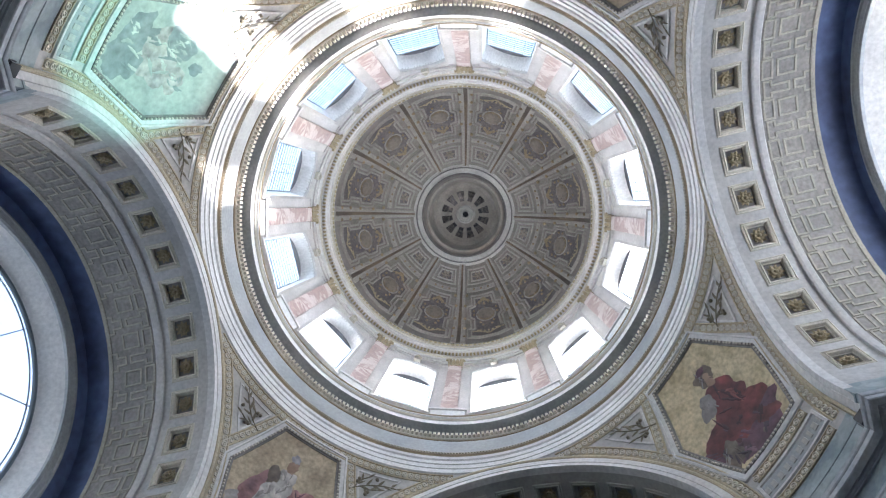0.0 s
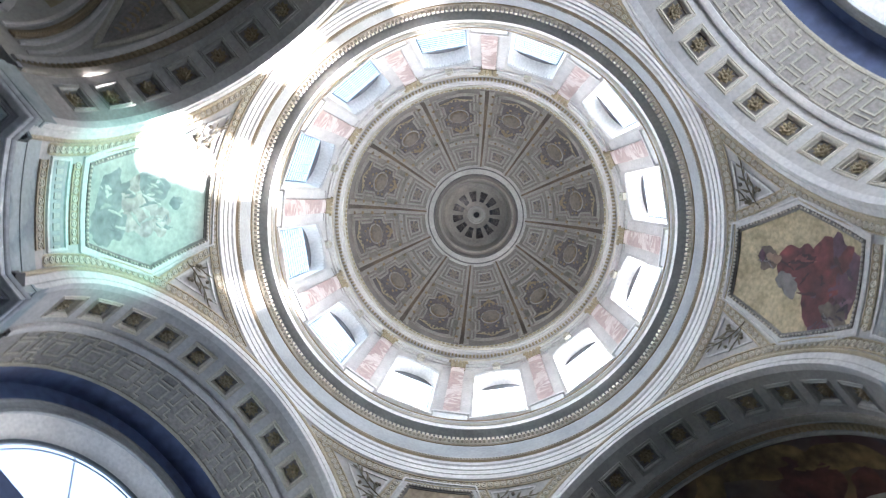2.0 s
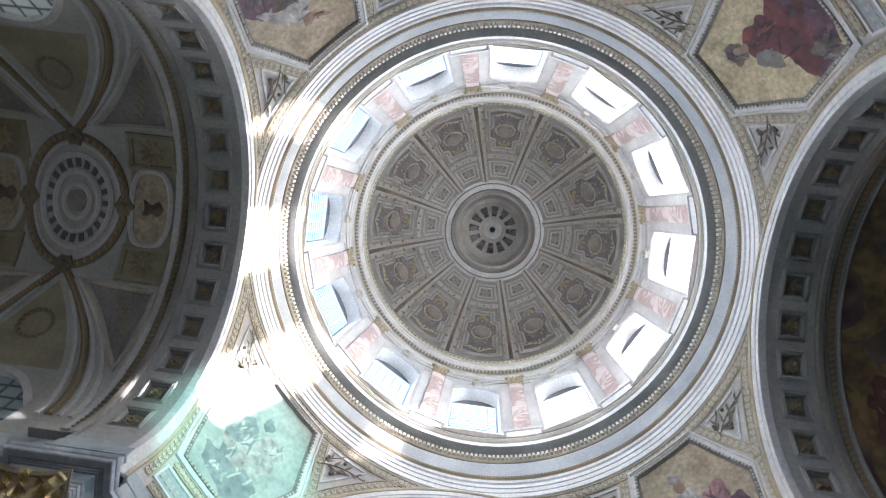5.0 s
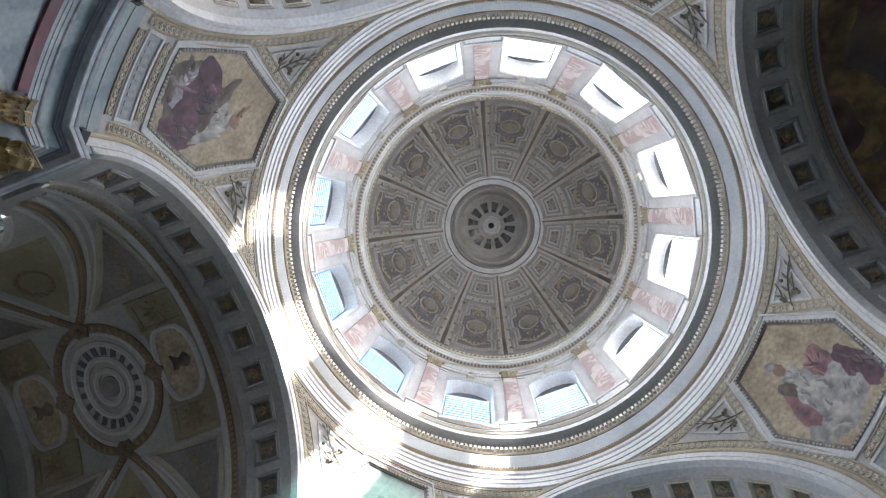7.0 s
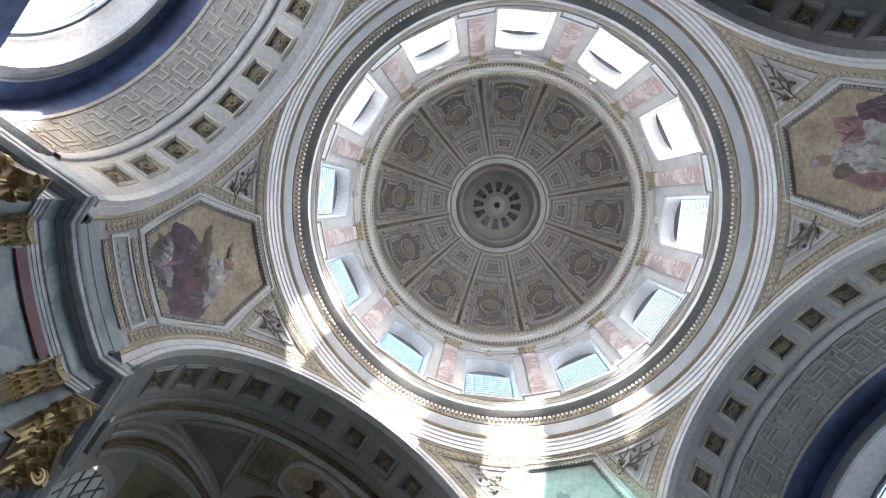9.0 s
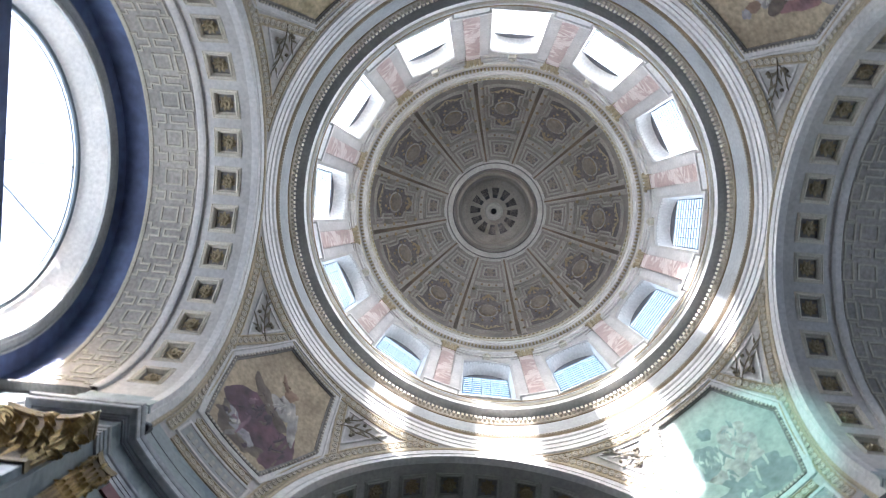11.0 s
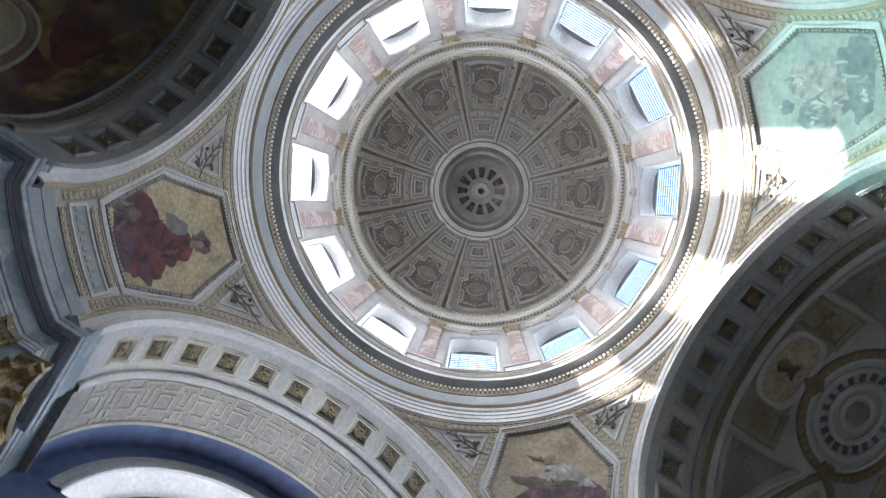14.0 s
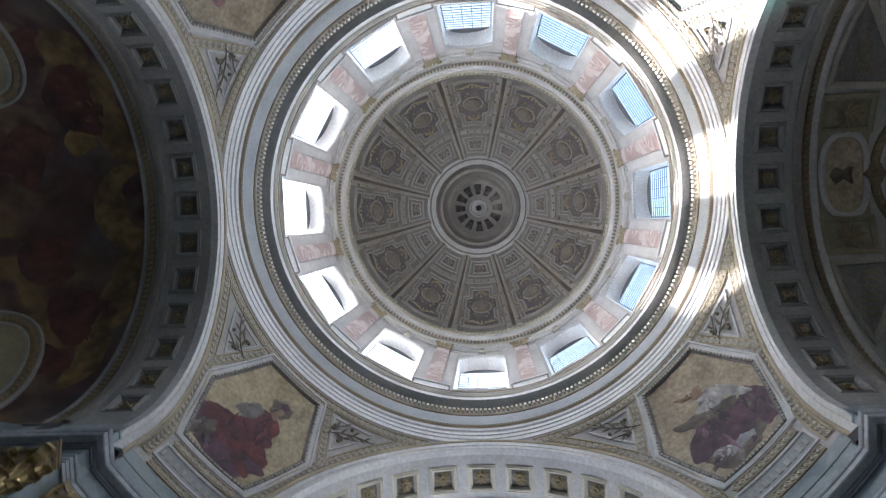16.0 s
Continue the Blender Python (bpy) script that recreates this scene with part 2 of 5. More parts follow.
class Shape:
    def __init__(self):
        self.v, self.f = [], []

    def add(self, verts, faces):
        o = len(self.v)
        self.v += [tuple(p) for p in verts]
        self.f += [tuple(i + o for i in q) for q in faces]
        return self

    def grid(self, fn, nu, nv, u0=0.0, u1=1.0, v0=0.0, v1=1.0):
        vs = [fn(u0 + (u1 - u0) * i / nu, v0 + (v1 - v0) * j / nv) for i in range(nu + 1) for j in range(nv + 1)]
        fs = [(i * (nv + 1) + j, (i + 1) * (nv + 1) + j, (i + 1) * (nv + 1) + j + 1, i * (nv + 1) + j + 1) for i in range(nu) for j in range(nv)]
        return self.add(vs, fs)

    def lathe(self, prof, n=120, a0=0.0, a1=TAU):
        p = prof
        return self.grid(lambda u, v: (p[round(v)][0] * math.cos(u), p[round(v)][0] * math.sin(u), p[round(v)][1]), n, len(p) - 1, a0, a1, 0, len(p) - 1)

    def sweep(self, frames, prof, closed=False, ends=True):
        """frames: (P, B, N); prof: (b, n) pairs, an open line."""
        k = len(prof)
        vs = [P + B * b + N * n for P, B, N in frames for b, n in prof]
        c = len(frames)
        fs = []
        for i in range(c if closed else c - 1):
            j = (i + 1) % c
            fs += [(i * k + q, j * k + q, j * k + q + 1, i * k + q + 1) for q in range(k - 1)]
        if ends and not closed and k > 2:
            fs += [tuple(range(k)), tuple((c - 1) * k + q for q in range(k))]
        return self.add(vs, fs)

    def box(self, c, x, y, z, taper=1.0):
        c, x, y, z = Vector(c), Vector(x), Vector(y), Vector(z)
        vs = [c - x - y - z, c + x - y - z, c + x + y - z, c - x + y - z, c + (-x - y) * taper + z, c + (x - y) * taper + z, c + (x + y) * taper + z, c + (-x + y) * taper + z]
        return self.add(vs, [(0, 1, 2, 3), (4, 5, 6, 7), (0, 1, 5, 4), (1, 2, 6, 5), (2, 3, 7, 6), (3, 0, 4, 7)])

    def disc(self, c, ax, ay, n, prof, seg=12, wob=0.0, lobes=8):
        """A turned boss: prof is (radius, height) from rim to middle."""
        c, ax, ay, n = Vector(c), Vector(ax), Vector(ay), Vector(n)
        vs, fs = [], []
        for r, h in prof:
            for i in range(seg):
                a = TAU * i / seg
                w = 1 + wob * math.cos(lobes * a) if r > 0 else 1
                vs.append(c + ax * (r * w * math.cos(a)) + ay * (r * w * math.sin(a)) + n * h)
        for j in range(len(prof) - 1):
            fs += [(j * seg + i, j * seg + (i + 1) % seg, (j + 1) * seg + (i + 1) % seg, (j + 1) * seg + i) for i in range(seg)]
        fs.append(tuple((len(prof) - 1) * seg + i for i in range(seg)))
        return self.add(vs, fs)

    def leaf(self, base, way, side, n, length, width, lift=0.25):
        """A curled tongue with a raised midrib."""
        base, way, side, n = Vector(base), Vector(way), Vector(side), Vector(n)
        rows = ((0, 0.25, 0.05), (0.3, 1.0, 0.4), (0.65, 0.8, 0.9), (1.0, 0.08, 1.0))
        vs = []
        for s, w, h in rows:
            m = base + way * (s * length) + n * (h * lift * length)
            vs += [m - side * (w * width / 2), m + n * (0.12 * width), m + side * (w * width / 2), m - n * (0.10 * width)]
        fs = []
        for r in range(3):
            o = r * 4
            fs += [(o + q, o + (q + 1) % 4, o + 4 + (q + 1) % 4, o + 4 + q) for q in range(4)]
        return self.add(vs, fs)

    def weld(self):
        """Joins corners that lie in one place."""
        seen, where, vs = {}, [], []
        for p in self.v:
            q = tuple(round(c, 4) for c in p)
            if q not in seen:
                seen[q] = len(vs)
                vs.append(p)
            where.append(seen[q])
        self.f = [tuple(dict.fromkeys(where[i] for i in q)) for q in self.f]
        self.f = [q for q in self.f if len(q) > 2]
        self.v = vs
        return self

    def put(self, name, mat, parent=None, label="", smooth=False):
        return build(name, self.v, self.f, mat, parent, label, smooth)


def path_frames(points, normal, closed=False):
    """Frames along a line of points; normal(P) is the way off the surface; corners are mitred."""
    c = len(points)
    out = []
    for i, p in enumerate(points):
        a = points[i - 1] if (i or closed) else None
        b = points[(i + 1) % c] if (i < c - 1 or closed) else None
        n = normal(p)
        s = []
        for q in ((p - a) if a is not None else None, (b - p) if b is not None else None):
            if q is not None and q.length > 1e-6:
                s.append(q.normalized().cross(n).normalized())
        m = sum(s, Vector()) / len(s)
        m = m / max(m.length_squared, 0.3)
        out.append((p, m, n))
    return out


def rounded(w, h, e=0.3):
    """A bead of width w and height h."""
    return [(-w / 2, 0), (-w / 2 * (1 - e), h * 0.8), (0, h), (w / 2 * (1 - e), h * 0.8), (w / 2, 0)]


def rz(k):
    return Matrix.Rotation(radians(k), 4, "Z")


# ---- plan ----
A, R_ARCH, R_OUT, Z_SPR = 12.5, 8.3, 9.0, 25.0
R_PEND = math.hypot(A, R_OUT)


def pend(az, z, off=0.0):
    """A point of the spandrel's sphere, by azimuth in degrees and height."""
    r = math.sqrt(max(R_PEND ** 2 - (z - Z_SPR) ** 2, 0.01))
    a = radians(az)
    p = Vector((r * math.cos(a), r * math.sin(a), z))
    return p + (Vector((0, 0, Z_SPR)) - p).normalized() * off


def pend_n(p):
    return (Vector((0, 0, Z_SPR)) - p).normalized()


def on_pend(p):
    q = p - Vector((0, 0, Z_SPR))
    return q.normalized() * R_PEND + Vector((0, 0, Z_SPR))


def between(p, q, n):
    return [on_pend(p.lerp(q, i / n)) for i in range(n + 1)]


floor = Shape().box((0, 0, -0.1), (32, 0, 0), (0, 32, 0), (0, 0, 0.1)).put("floor", "floor")
tagged(floor, "polished grey-brown stone church floor", "floor", kind="structure")

# piers: one closed block each, with the hollow face towards the crossing
ARC = [(R_PEND * math.cos(radians(t)), R_PEND * math.sin(radians(t))) for t in np.linspace(math.degrees(math.atan2(R_OUT, A)), math.degrees(math.atan2(A, R_OUT)), 13)]
FACE = [(29, 8.62), (15.3, 8.62), (15.3, R_ARCH), (A, R_ARCH)] + ARC + [(R_ARCH, A), (R_ARCH, 15.3), (8.62, 15.3), (8.62, 29)]


def pier(k):
    e = anchor("pier", "tall grey marble crossing pier with hollow face", "pier", "crossing piers", "structure", rz(90 * k))
    plan = FACE + [(29, 29)]
    c = len(plan)
    s = Shape()
    s.add([(x, y, z) for z in (0, 24.9) for x, y in plan], [tuple(range(c)), tuple(range(c, 2 * c))] + [(i, (i + 1) % c, c + (i + 1) % c, c + i) for i in range(c)])
    s.put("pier_wall", "bluegrey", e)
    pts = [Vector((x, y, 0)) for x, y in FACE]
    up = Vector((0, 0, 1))
    fr = []
    for p, b, n in path_frames(pts, lambda p: up):
        fr.append((p, up, b))
    sign = 1 if fr[10][2].dot(-fr[10][0]) > 0 else -1
    fr = [(p, u, b * sign) for p, u, b in fr]

    def course(name, mat, prof, label=""):
        return Shape().sweep(fr, prof, ends=False).put(name, mat, e, label)
    Shape().sweep(fr[6:15], [(19.95, 0), (19.95, 0.10), (20.42, 0.10), (20.42, 0)]).put("red_band", "red", e, "dark red marble band")
    course("architrave", "marble", [(20.42, 0), (20.42, 0.10), (20.57, 0.10), (20.575, 0.125), (20.73, 0.125), (20.735, 0.15), (20.90, 0.15), (20.93, 0.20), (21.0, 0.22), (21.02, 0.0)], "pale grey stepped marble architrave")
    course("frieze", "bluegrey", [(21.02, 0.05), (21.86, 0.05)], "blue-grey marble frieze")
    course("bed_moulding", "deepgrey", [(21.86, 0.05), (21.865, 0.11), (21.91, 0.12), (21.92, 0.16), (21.97, 0.20), (21.98, 0.25), (22.0, 0.26)], "dark grey bed moulding")
    course("cornice", "marble", [(22.0, 0.20), (22.0, 0.46), (22.03, 0.50), (22.22, 0.51), (22.225, 0.53), (22.27, 0.56), (22.38, 0.59), (22.38, 0.0)], "pale grey projecting cornice")
    course("blocking_course", "bluegrey", [(22.38, 0.08), (23.55, 0.08), (23.56, 0.11), (23.66, 0.11), (23.67, 0.06), (24.35, 0.04)])
    return e


piers = [pier(k) for k in range(4)]


def acanthus(length, width, curl=0.4):
    """A lobed leaf that rises along +z from the origin and curls over towards -x."""
    s = Shape()
    n = 12
    vs, fs = [], []
    for i in range(n + 1):
        t = i / n
        a = max(0.0, (t - 0.55) / 0.45) * 2.5
        x = -0.10 * length * t - (curl * length * 0.5 * (1 - math.cos(a)))
        z = length * min(t, 0.55) * 1.25 + curl * length * 0.5 * math.sin(a)
        w = width * 0.5 * (0.72 + 0.30 * abs(math.sin(3.2 * math.pi * t))) * (1 - 0.65 * t ** 4)
        dip = 0.16 * width
        vs += [(x + dip, -w, z), (x + 0.25 * dip, -0.55 * w, z), (x + 0.55 * dip, -0.25 * w, z), (x - 0.5 * dip, 0, z), (x + 0.55 * dip, 0.25 * w, z), (x + 0.25 * dip, 0.55 * w, z), (x + dip, w, z), (x + 1.6 * dip, 0, z)]
    for i in range(n):
        fs += [(i * 8 + q, i * 8 + (q + 1) % 8, (i + 1) * 8 + (q + 1) % 8, (i + 1) * 8 + q) for q in range(8)]
    fs += [tuple(range(8)), tuple(n * 8 + q for q in range(8))]
    return s.add(vs, fs)


def capital(m):
    """A gilded foliate pilaster capital, 2.6 m wide and 2.6 m high, on the face x = 0 looking to -x."""
    e = anchor("capital", "gilded foliate capital under the grey cornice", "capital", "pier capitals", m=m)

    def bell_point(u, v):
        w, d = 1.06 + 0.16 * v ** 3, 0.30 + 0.24 * v ** 3
        side = [(0.05, -w), (-d + 0.08, -w), (-d, -w + 0.08), (-d, w - 0.08), (-d + 0.08, w), (0.05, w)]
        k = min(int(u), 4)
        f = u - k
        return (side[k][0] * (1 - f) + side[k + 1][0] * f, side[k][1] * (1 - f) + side[k + 1][1] * f, -2.6 + 2.4 * v)
    bell = Shape().grid(bell_point, 10, 8, 0, 5).put("bell", "brown", e, "dull brown bell")
    ab = Shape()
    front = [(-0.86 + 0.26 * math.cos(0.5 * math.pi * y / 1.42), y) for y in np.linspace(-1.42, 1.42, 15)]
    plan = [(0.05, -1.3)] + front + [(0.05, 1.3)]
    c = len(plan)
    rings = [(0.92, -0.24), (0.97, -0.16), (0.97, -0.10), (1.0, -0.08), (1.0, 0.0)]
    ab.add([(x * q, y * q, z) for q, z in rings for x, y in plan], [(r * c + i, r * c + (i + 1) % c, (r + 1) * c + (i + 1) % c, (r + 1) * c + i) for r in range(4) for i in range(c)] + [tuple(range(c)), tuple(4 * c + i for i in range(c))])
    ab.put("abacus", "oldgold", e, "moulded gilt abacus")
    rows = ((-2.6, 0.95, 0.52, (-0.84, -0.28, 0.28, 0.84)), (-2.0, 1.0, 0.52, (-1.06, -0.55, 0.0, 0.55, 1.06)), (-1.25, 0.80, 0.42, (-0.75, -0.25, 0.25, 0.75)))
    for r, (z, ln, w, ys) in enumerate(rows):
        for y in ys:
            turn = -y * 38 if abs(y) > 1 else -y * 6
            shared("capleaf%d" % r, lambda: acanthus(ln, w), "acanthus_leaf", "gold", bell, pose(-0.30 - 0.05 * r, y, z, 0, 0, turn))
        for sy in (-1, 1):
            shared("capleaf%d" % r, lambda: acanthus(ln, w), "acanthus_leaf", "gold", bell, pose(-0.12, sy * (1.06 + 0.04 * r), z, 0, 0, -sy * 90))
    for sy in (-1, 1):
        way = Vector((-0.75, sy * 0.66, 0))
        pts = []
        for i in range(30):
            t = i / 29
            r = 0.40 * (1 - 0.82 * t)
            a = 4.6 * math.pi * t
            pts.append(Vector((-0.42, sy * 1.06, -0.62)) + way * (0.12 + r * math.cos(a)) + Vector((0, 0, r * math.sin(a))))
        nrm = way.normalized().cross(Vector((0, 0, 1)))
        Shape().sweep(path_frames(pts, lambda p: nrm), [(-0.05, -0.15), (0.05, -0.15), (0.07, 0), (0.05, 0.15), (-0.05, 0.15), (-0.05, -0.15)]).put("volute", "gold", e)
    flower = Shape().disc((-0.60, 0, -0.16), (0, 1, 0), (0, 0, 1), (-1, 0, 0), [(0.20, -0.1), (0.19, 0.04), (0.08, 0.10)], 10, 0.2, 5)
    flower.put("flower", "gold", e)
    return e


CAP_FACES = []
for k in range(4):
    CAP_FACES.append(rz(90 * k) @ pose(R_ARCH - 0.02, 13.75, 20.43))
    for az_ in (36.9, 53.1):
        CAP_FACES.append(rz(90 * k + az_) @ pose(R_PEND - 0.04, 0, 20.43) @ Matrix.Diagonal((0.5, 0.30, 1.0, 1)))
    CAP_FACES.append(rz(90 * k) @ Matrix(((0, 1, 0, 13.75), (1, 0, 0, R_ARCH - 0.02), (0, 0, 1, 20.43), (0, 0, 0, 1))))


# ---- the four arches ----
COF_N, COF_STEP = 6, 12.9
COF_Y0, COF_Y1, COF_HW = 13.46, 14.48, 0.54


def barrel_point(th, y, off=0.0, r=R_ARCH):
    t = radians(th)
    return Vector(((r - off) * math.sin(t), y, Z_SPR + (r - off) * math.cos(t)))


def barrel_n(p):
    return Vector((-p.x, 0, Z_SPR - p.z)).normalized()


def turn_arch(th):
    return Matrix.Translation((0, 0, Z_SPR)) @ Matrix.Rotation(radians(th), 4, "Y") @ Matrix.Translation((0, 0, -Z_SPR))


def coffer_parts(e, soffit_mat):
    """One sunk coffer at the crown: sides, frame and rosette; the others reuse the meshes."""
    y0, y1, hw, d = COF_Y0, COF_Y1, COF_HW, 0.20
    zt = Z_SPR + R_ARCH
    body = Shape()
    ins = 0.10
    rim = [Vector((-hw, y0, zt)), Vector((hw, y0, zt)), Vector((hw, y1, zt)), Vector((-hw, y1, zt))]
    low = [Vector((x * 0.86, yy, zt + d)) for x, yy in ((-hw, y0 + ins), (hw, y0 + ins), (hw, y1 - ins), (-hw, y1 - ins))]
    body.add(rim + low, [(i, (i + 1) % 4, 4 + (i + 1) % 4, 4 + i) for i in range(4)] + [(4, 5, 6, 7)])
    # ground coloured darker than the soffit to deepen the shade inside the coffer
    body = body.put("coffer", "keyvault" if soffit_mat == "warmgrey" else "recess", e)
    fr = path_frames(rim, lambda p: Vector((0, 0, -1)), True)
    frame_ = Shape().sweep(fr, [(-0.17, -0.02), (-0.17, 0.04), (-0.13, 0.07), (-0.11, 0.03), (-0.05, 0.03), (-0.03, 0.08), (0.02, 0.05), (0.06, -0.10)], True).put("coffer_frame", "vault" if soffit_mat == "warmgrey" else "cream", body)
    fr2 = path_frames([Vector((x, y, zt + 0.11)) for x, y in ((-hw + 0.07, y0 + 0.07), (hw - 0.07, y0 + 0.07), (hw - 0.07, y1 - 0.07), (-hw + 0.07, y1 - 0.07))], lambda p: Vector((0, 0, -1)), True)
    inner = Shape().sweep(fr2, [(-0.035, -0.06), (-0.035, 0.02), (0.03, 0.02), (0.03, -0.06)], True).put("inner_frame", "vault" if soffit_mat == "warmgrey" else "cream", body)
    ros = Shape()
    c = Vector((0, (y0 + y1) / 2, zt + d - 0.01))
    for ring_r, count, ln in ((0.15, 9, 0.24), (0.05, 7, 0.20)):
        for i in range(count):
            a = TAU * (i + ring_r * 3) / count
            w = Vector((math.cos(a), math.sin(a), 0))
            ros.leaf(c + w * ring_r - Vector((0, 0, 0.16 - ring_r)), w, Vector((-w.y, w.x, 0)), (0, 0, -1), ln, 0.18, 0.35)
    ros.disc(c, (1, 0, 0), (0, 1, 0), (0, 0, -1), [(0.30, 0), (0.22, 0.06), (0.10, 0.16), (0.05, 0.24)], 10, 0.10, 5)
    ros = ros.put("rosette", "oldgold", body, "dull gilt rosette")
    return body, frame_, inner, ros


def arch(k, name, tone, label):
    e = anchor(name, label, "arch", "crossing arches", "structure", rz(90 * k))
    s = Shape()
    hw = math.degrees(COF_HW / R_ARCH)
    th = [-91.5]
    for i in range(-COF_N, COF_N + 1):
        th += [i * COF_STEP - hw, i * COF_STEP + hw]
    th.append(91.5)
    ys = [A, COF_Y0, COF_Y1, 15.3]
    for i in range(len(th) - 1):
        for j in range(3):
            if i % 2 == 1 and j == 1:
                continue
            s.grid(lambda u, v: barrel_point(u, v), 3, 1, th[i], th[i + 1], ys[j], ys[j + 1])
    s.weld().put("soffit", tone, e)
    first = coffer_parts(e, tone)
    for i in range(-COF_N, COF_N + 1):
        if i:
            b = again(first[0], "coffer", e, turn_arch(i * COF_STEP))
            for o in first[1:]:
                again(o, o.name.split(".")[0], b, Matrix())
    # face mouldings round the opening
    fr = [(Vector((0, A, Z_SPR)), Vector((math.sin(radians(t)), 0, math.cos(radians(t)))), Vector((0, -1, 0))) for t in np.linspace(-91, 91, 73)]
    for sx, at in ((-1, 0), (1, len(fr))):
        fr.insert(at, (Vector((0, A, 22.36)), Vector((sx, 0, 0)), Vector((0, -1, 0))))
    Shape().sweep(fr, [(8.28, -0.3), (8.28, 0.05), (8.50, 0.07), (8.51, 0.11), (8.84, 0.14), (8.85, 0.0)], ends=False).put("archivolt", "plaster", e, "white stepped archivolt")
    Shape().sweep(fr, [(8.85, -0.02), (8.85, 0.17), (8.92, 0.22), (9.02, 0.20), (9.06, 0.12), (9.06, -0.02)], ends=False).put("archivolt_edge", "band_gilt", e, "tan gilt edge moulding")
    fr = [(Vector((0, 15.22, Z_SPR)), Vector((math.sin(radians(t)), 0, math.cos(radians(t)))), Vector((0, -1, 0))) for t in np.linspace(-91, 91, 73)]
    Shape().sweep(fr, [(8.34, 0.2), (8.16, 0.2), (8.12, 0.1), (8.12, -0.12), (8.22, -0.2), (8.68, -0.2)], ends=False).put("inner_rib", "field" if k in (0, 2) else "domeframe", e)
    for sx in (-1, 1) if k in (1, 3) else ():
        Shape().box((sx * 8.54, 16.1, 24.9), (0.3, 0, 0), (0, 0.85, 0), (0, 0, 0.04)).put("arch_foot", tone, e)
    return e


arch(0, "arch_south", "field", "white coffered crossing arch with gilded rosettes")
# west and east arches: their lack of light is put into the tone
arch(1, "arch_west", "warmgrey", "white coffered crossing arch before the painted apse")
arch(2, "arch_north", "field", "white coffered crossing arch with gilded rosettes")
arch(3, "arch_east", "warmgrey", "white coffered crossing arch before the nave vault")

# ---- spandrels (pendentives) ----
HEX = [(-6.8, 33.32), (6.8, 33.32), (11.0, 30.5), (6.0, 27.3), (-6.0, 27.3), (-11.0, 30.5)]


def spray():
    """A thin leafy branch in the plane z = 0, along +x, raised to +z."""
    s = Shape()
    up = Vector((0, 0, 1))

    def twig(x0, y0, angle, length, bend, leaves, size):
        line = []
        for i in range(9):
            t = i / 8
            a = angle + bend * t
            line.append(Vector((x0 + length * t * math.cos(a), y0 + length * t * math.sin(a), 0.04)))
        s.sweep(path_frames(line, lambda p: up), rounded(0.045, 0.04))
        for i in range(leaves):
            t = 0.25 + 0.75 * i / leaves
            p = line[round(t * 8)]
            sd = 1 if i % 2 else -1
            a = angle + bend * t * 1.4 + sd * radians(42 - 12 * t)
            w = Vector((math.cos(a), math.sin(a), 0))
            s.leaf(p, w, (-w.y, w.x, 0), (0, 0, 1), size * (1.1 - 0.35 * t), size * 0.26, 0.10)
        a = angle + bend * 1.3
        w = Vector((math.cos(a), math.sin(a), 0))
        s.leaf(line[-1], w, (-w.y, w.x, 0), (0, 0, 1), size, size * 0.25, 0.08)
        return line
    stem = twig(-0.95, 0.0, 0.16, 1.9, -0.32, 6, 0.42)
    twig(stem[1].x, stem[1].y, 1.0, 0.72, -0.5, 2, 0.36)
    twig(stem[2].x, stem[2].y, -0.9, 0.66, 0.5, 2, 0.36)
    for x, y in ((-0.55, 0.28), (-0.46, 0.38), (-0.35, -0.34), (-0.24, -0.27), (0.25, 0.22)):
        s.disc((x, y, 0.03), (1, 0, 0), (0, 1, 0), (0, 0, 1), [(0.08, 0), (0.07, 0.06), (0.02, 0.09)], 7)
    return s


def surface_frame(p, along):
    n = pend_n(p)
    x = (along - n * along.dot(n)).normalized()
    y = n.cross(x)
    return Matrix(((x.x, y.x, n.x, p.x), (x.y, y.y, n.y, p.y), (x.z, y.z, n.z, p.z), (0, 0, 0, 1)))


SHARED = {}


def shared(key, make, name, mat, parent, m, label=""):
    """The first call builds the mesh; later ones reuse it."""
    if key not in SHARED:
        SHARED[key] = make().put(name, mat, parent, label)
        SHARED[key].matrix_basis = m
        return SHARED[key]
    o = again(SHARED[key], name, parent, m)
    if label:
        o["label"] = label
    return o


def ring_stud():
    s = Shape()
    return s.disc((0, 0, 0), (1, 0, 0), (0, 1, 0), (0, 0, 1), [(0.145, 0), (0.14, 0.06), (0.10, 0.065), (0.085, 0.025), (0.05, 0.03), (0.03, 0.06)], 9)


def guilloche(e, pts, mat="band_gilt", pitch=0.33):
    """A gilt band with raised borders and a row of ring studs."""
    fr = path_frames(pts, pend_n)
    s = Shape()
    s.sweep(fr, [(-0.24, 0), (-0.24, 0.07), (-0.18, 0.08), (-0.16, 0.025), (0.16, 0.025), (0.18, 0.08), (0.24, 0.07), (0.24, 0)], ends=False)
    band = s.put("guilloche_band", mat, e, "gilded guilloche band")
    d = 0.0
    nxt = pitch / 2
    for p, q in zip(pts, pts[1:]):
        ln = (q - p).length
        while nxt <= d + ln:
            c = p.lerp(q, (nxt - d) / ln)
            n = pend_n(c)
            shared("stud", ring_stud, "ring_stud", "cream", band, surface_frame(c + n * 0.02, q - p))
            nxt += pitch
        d += ln
    return band


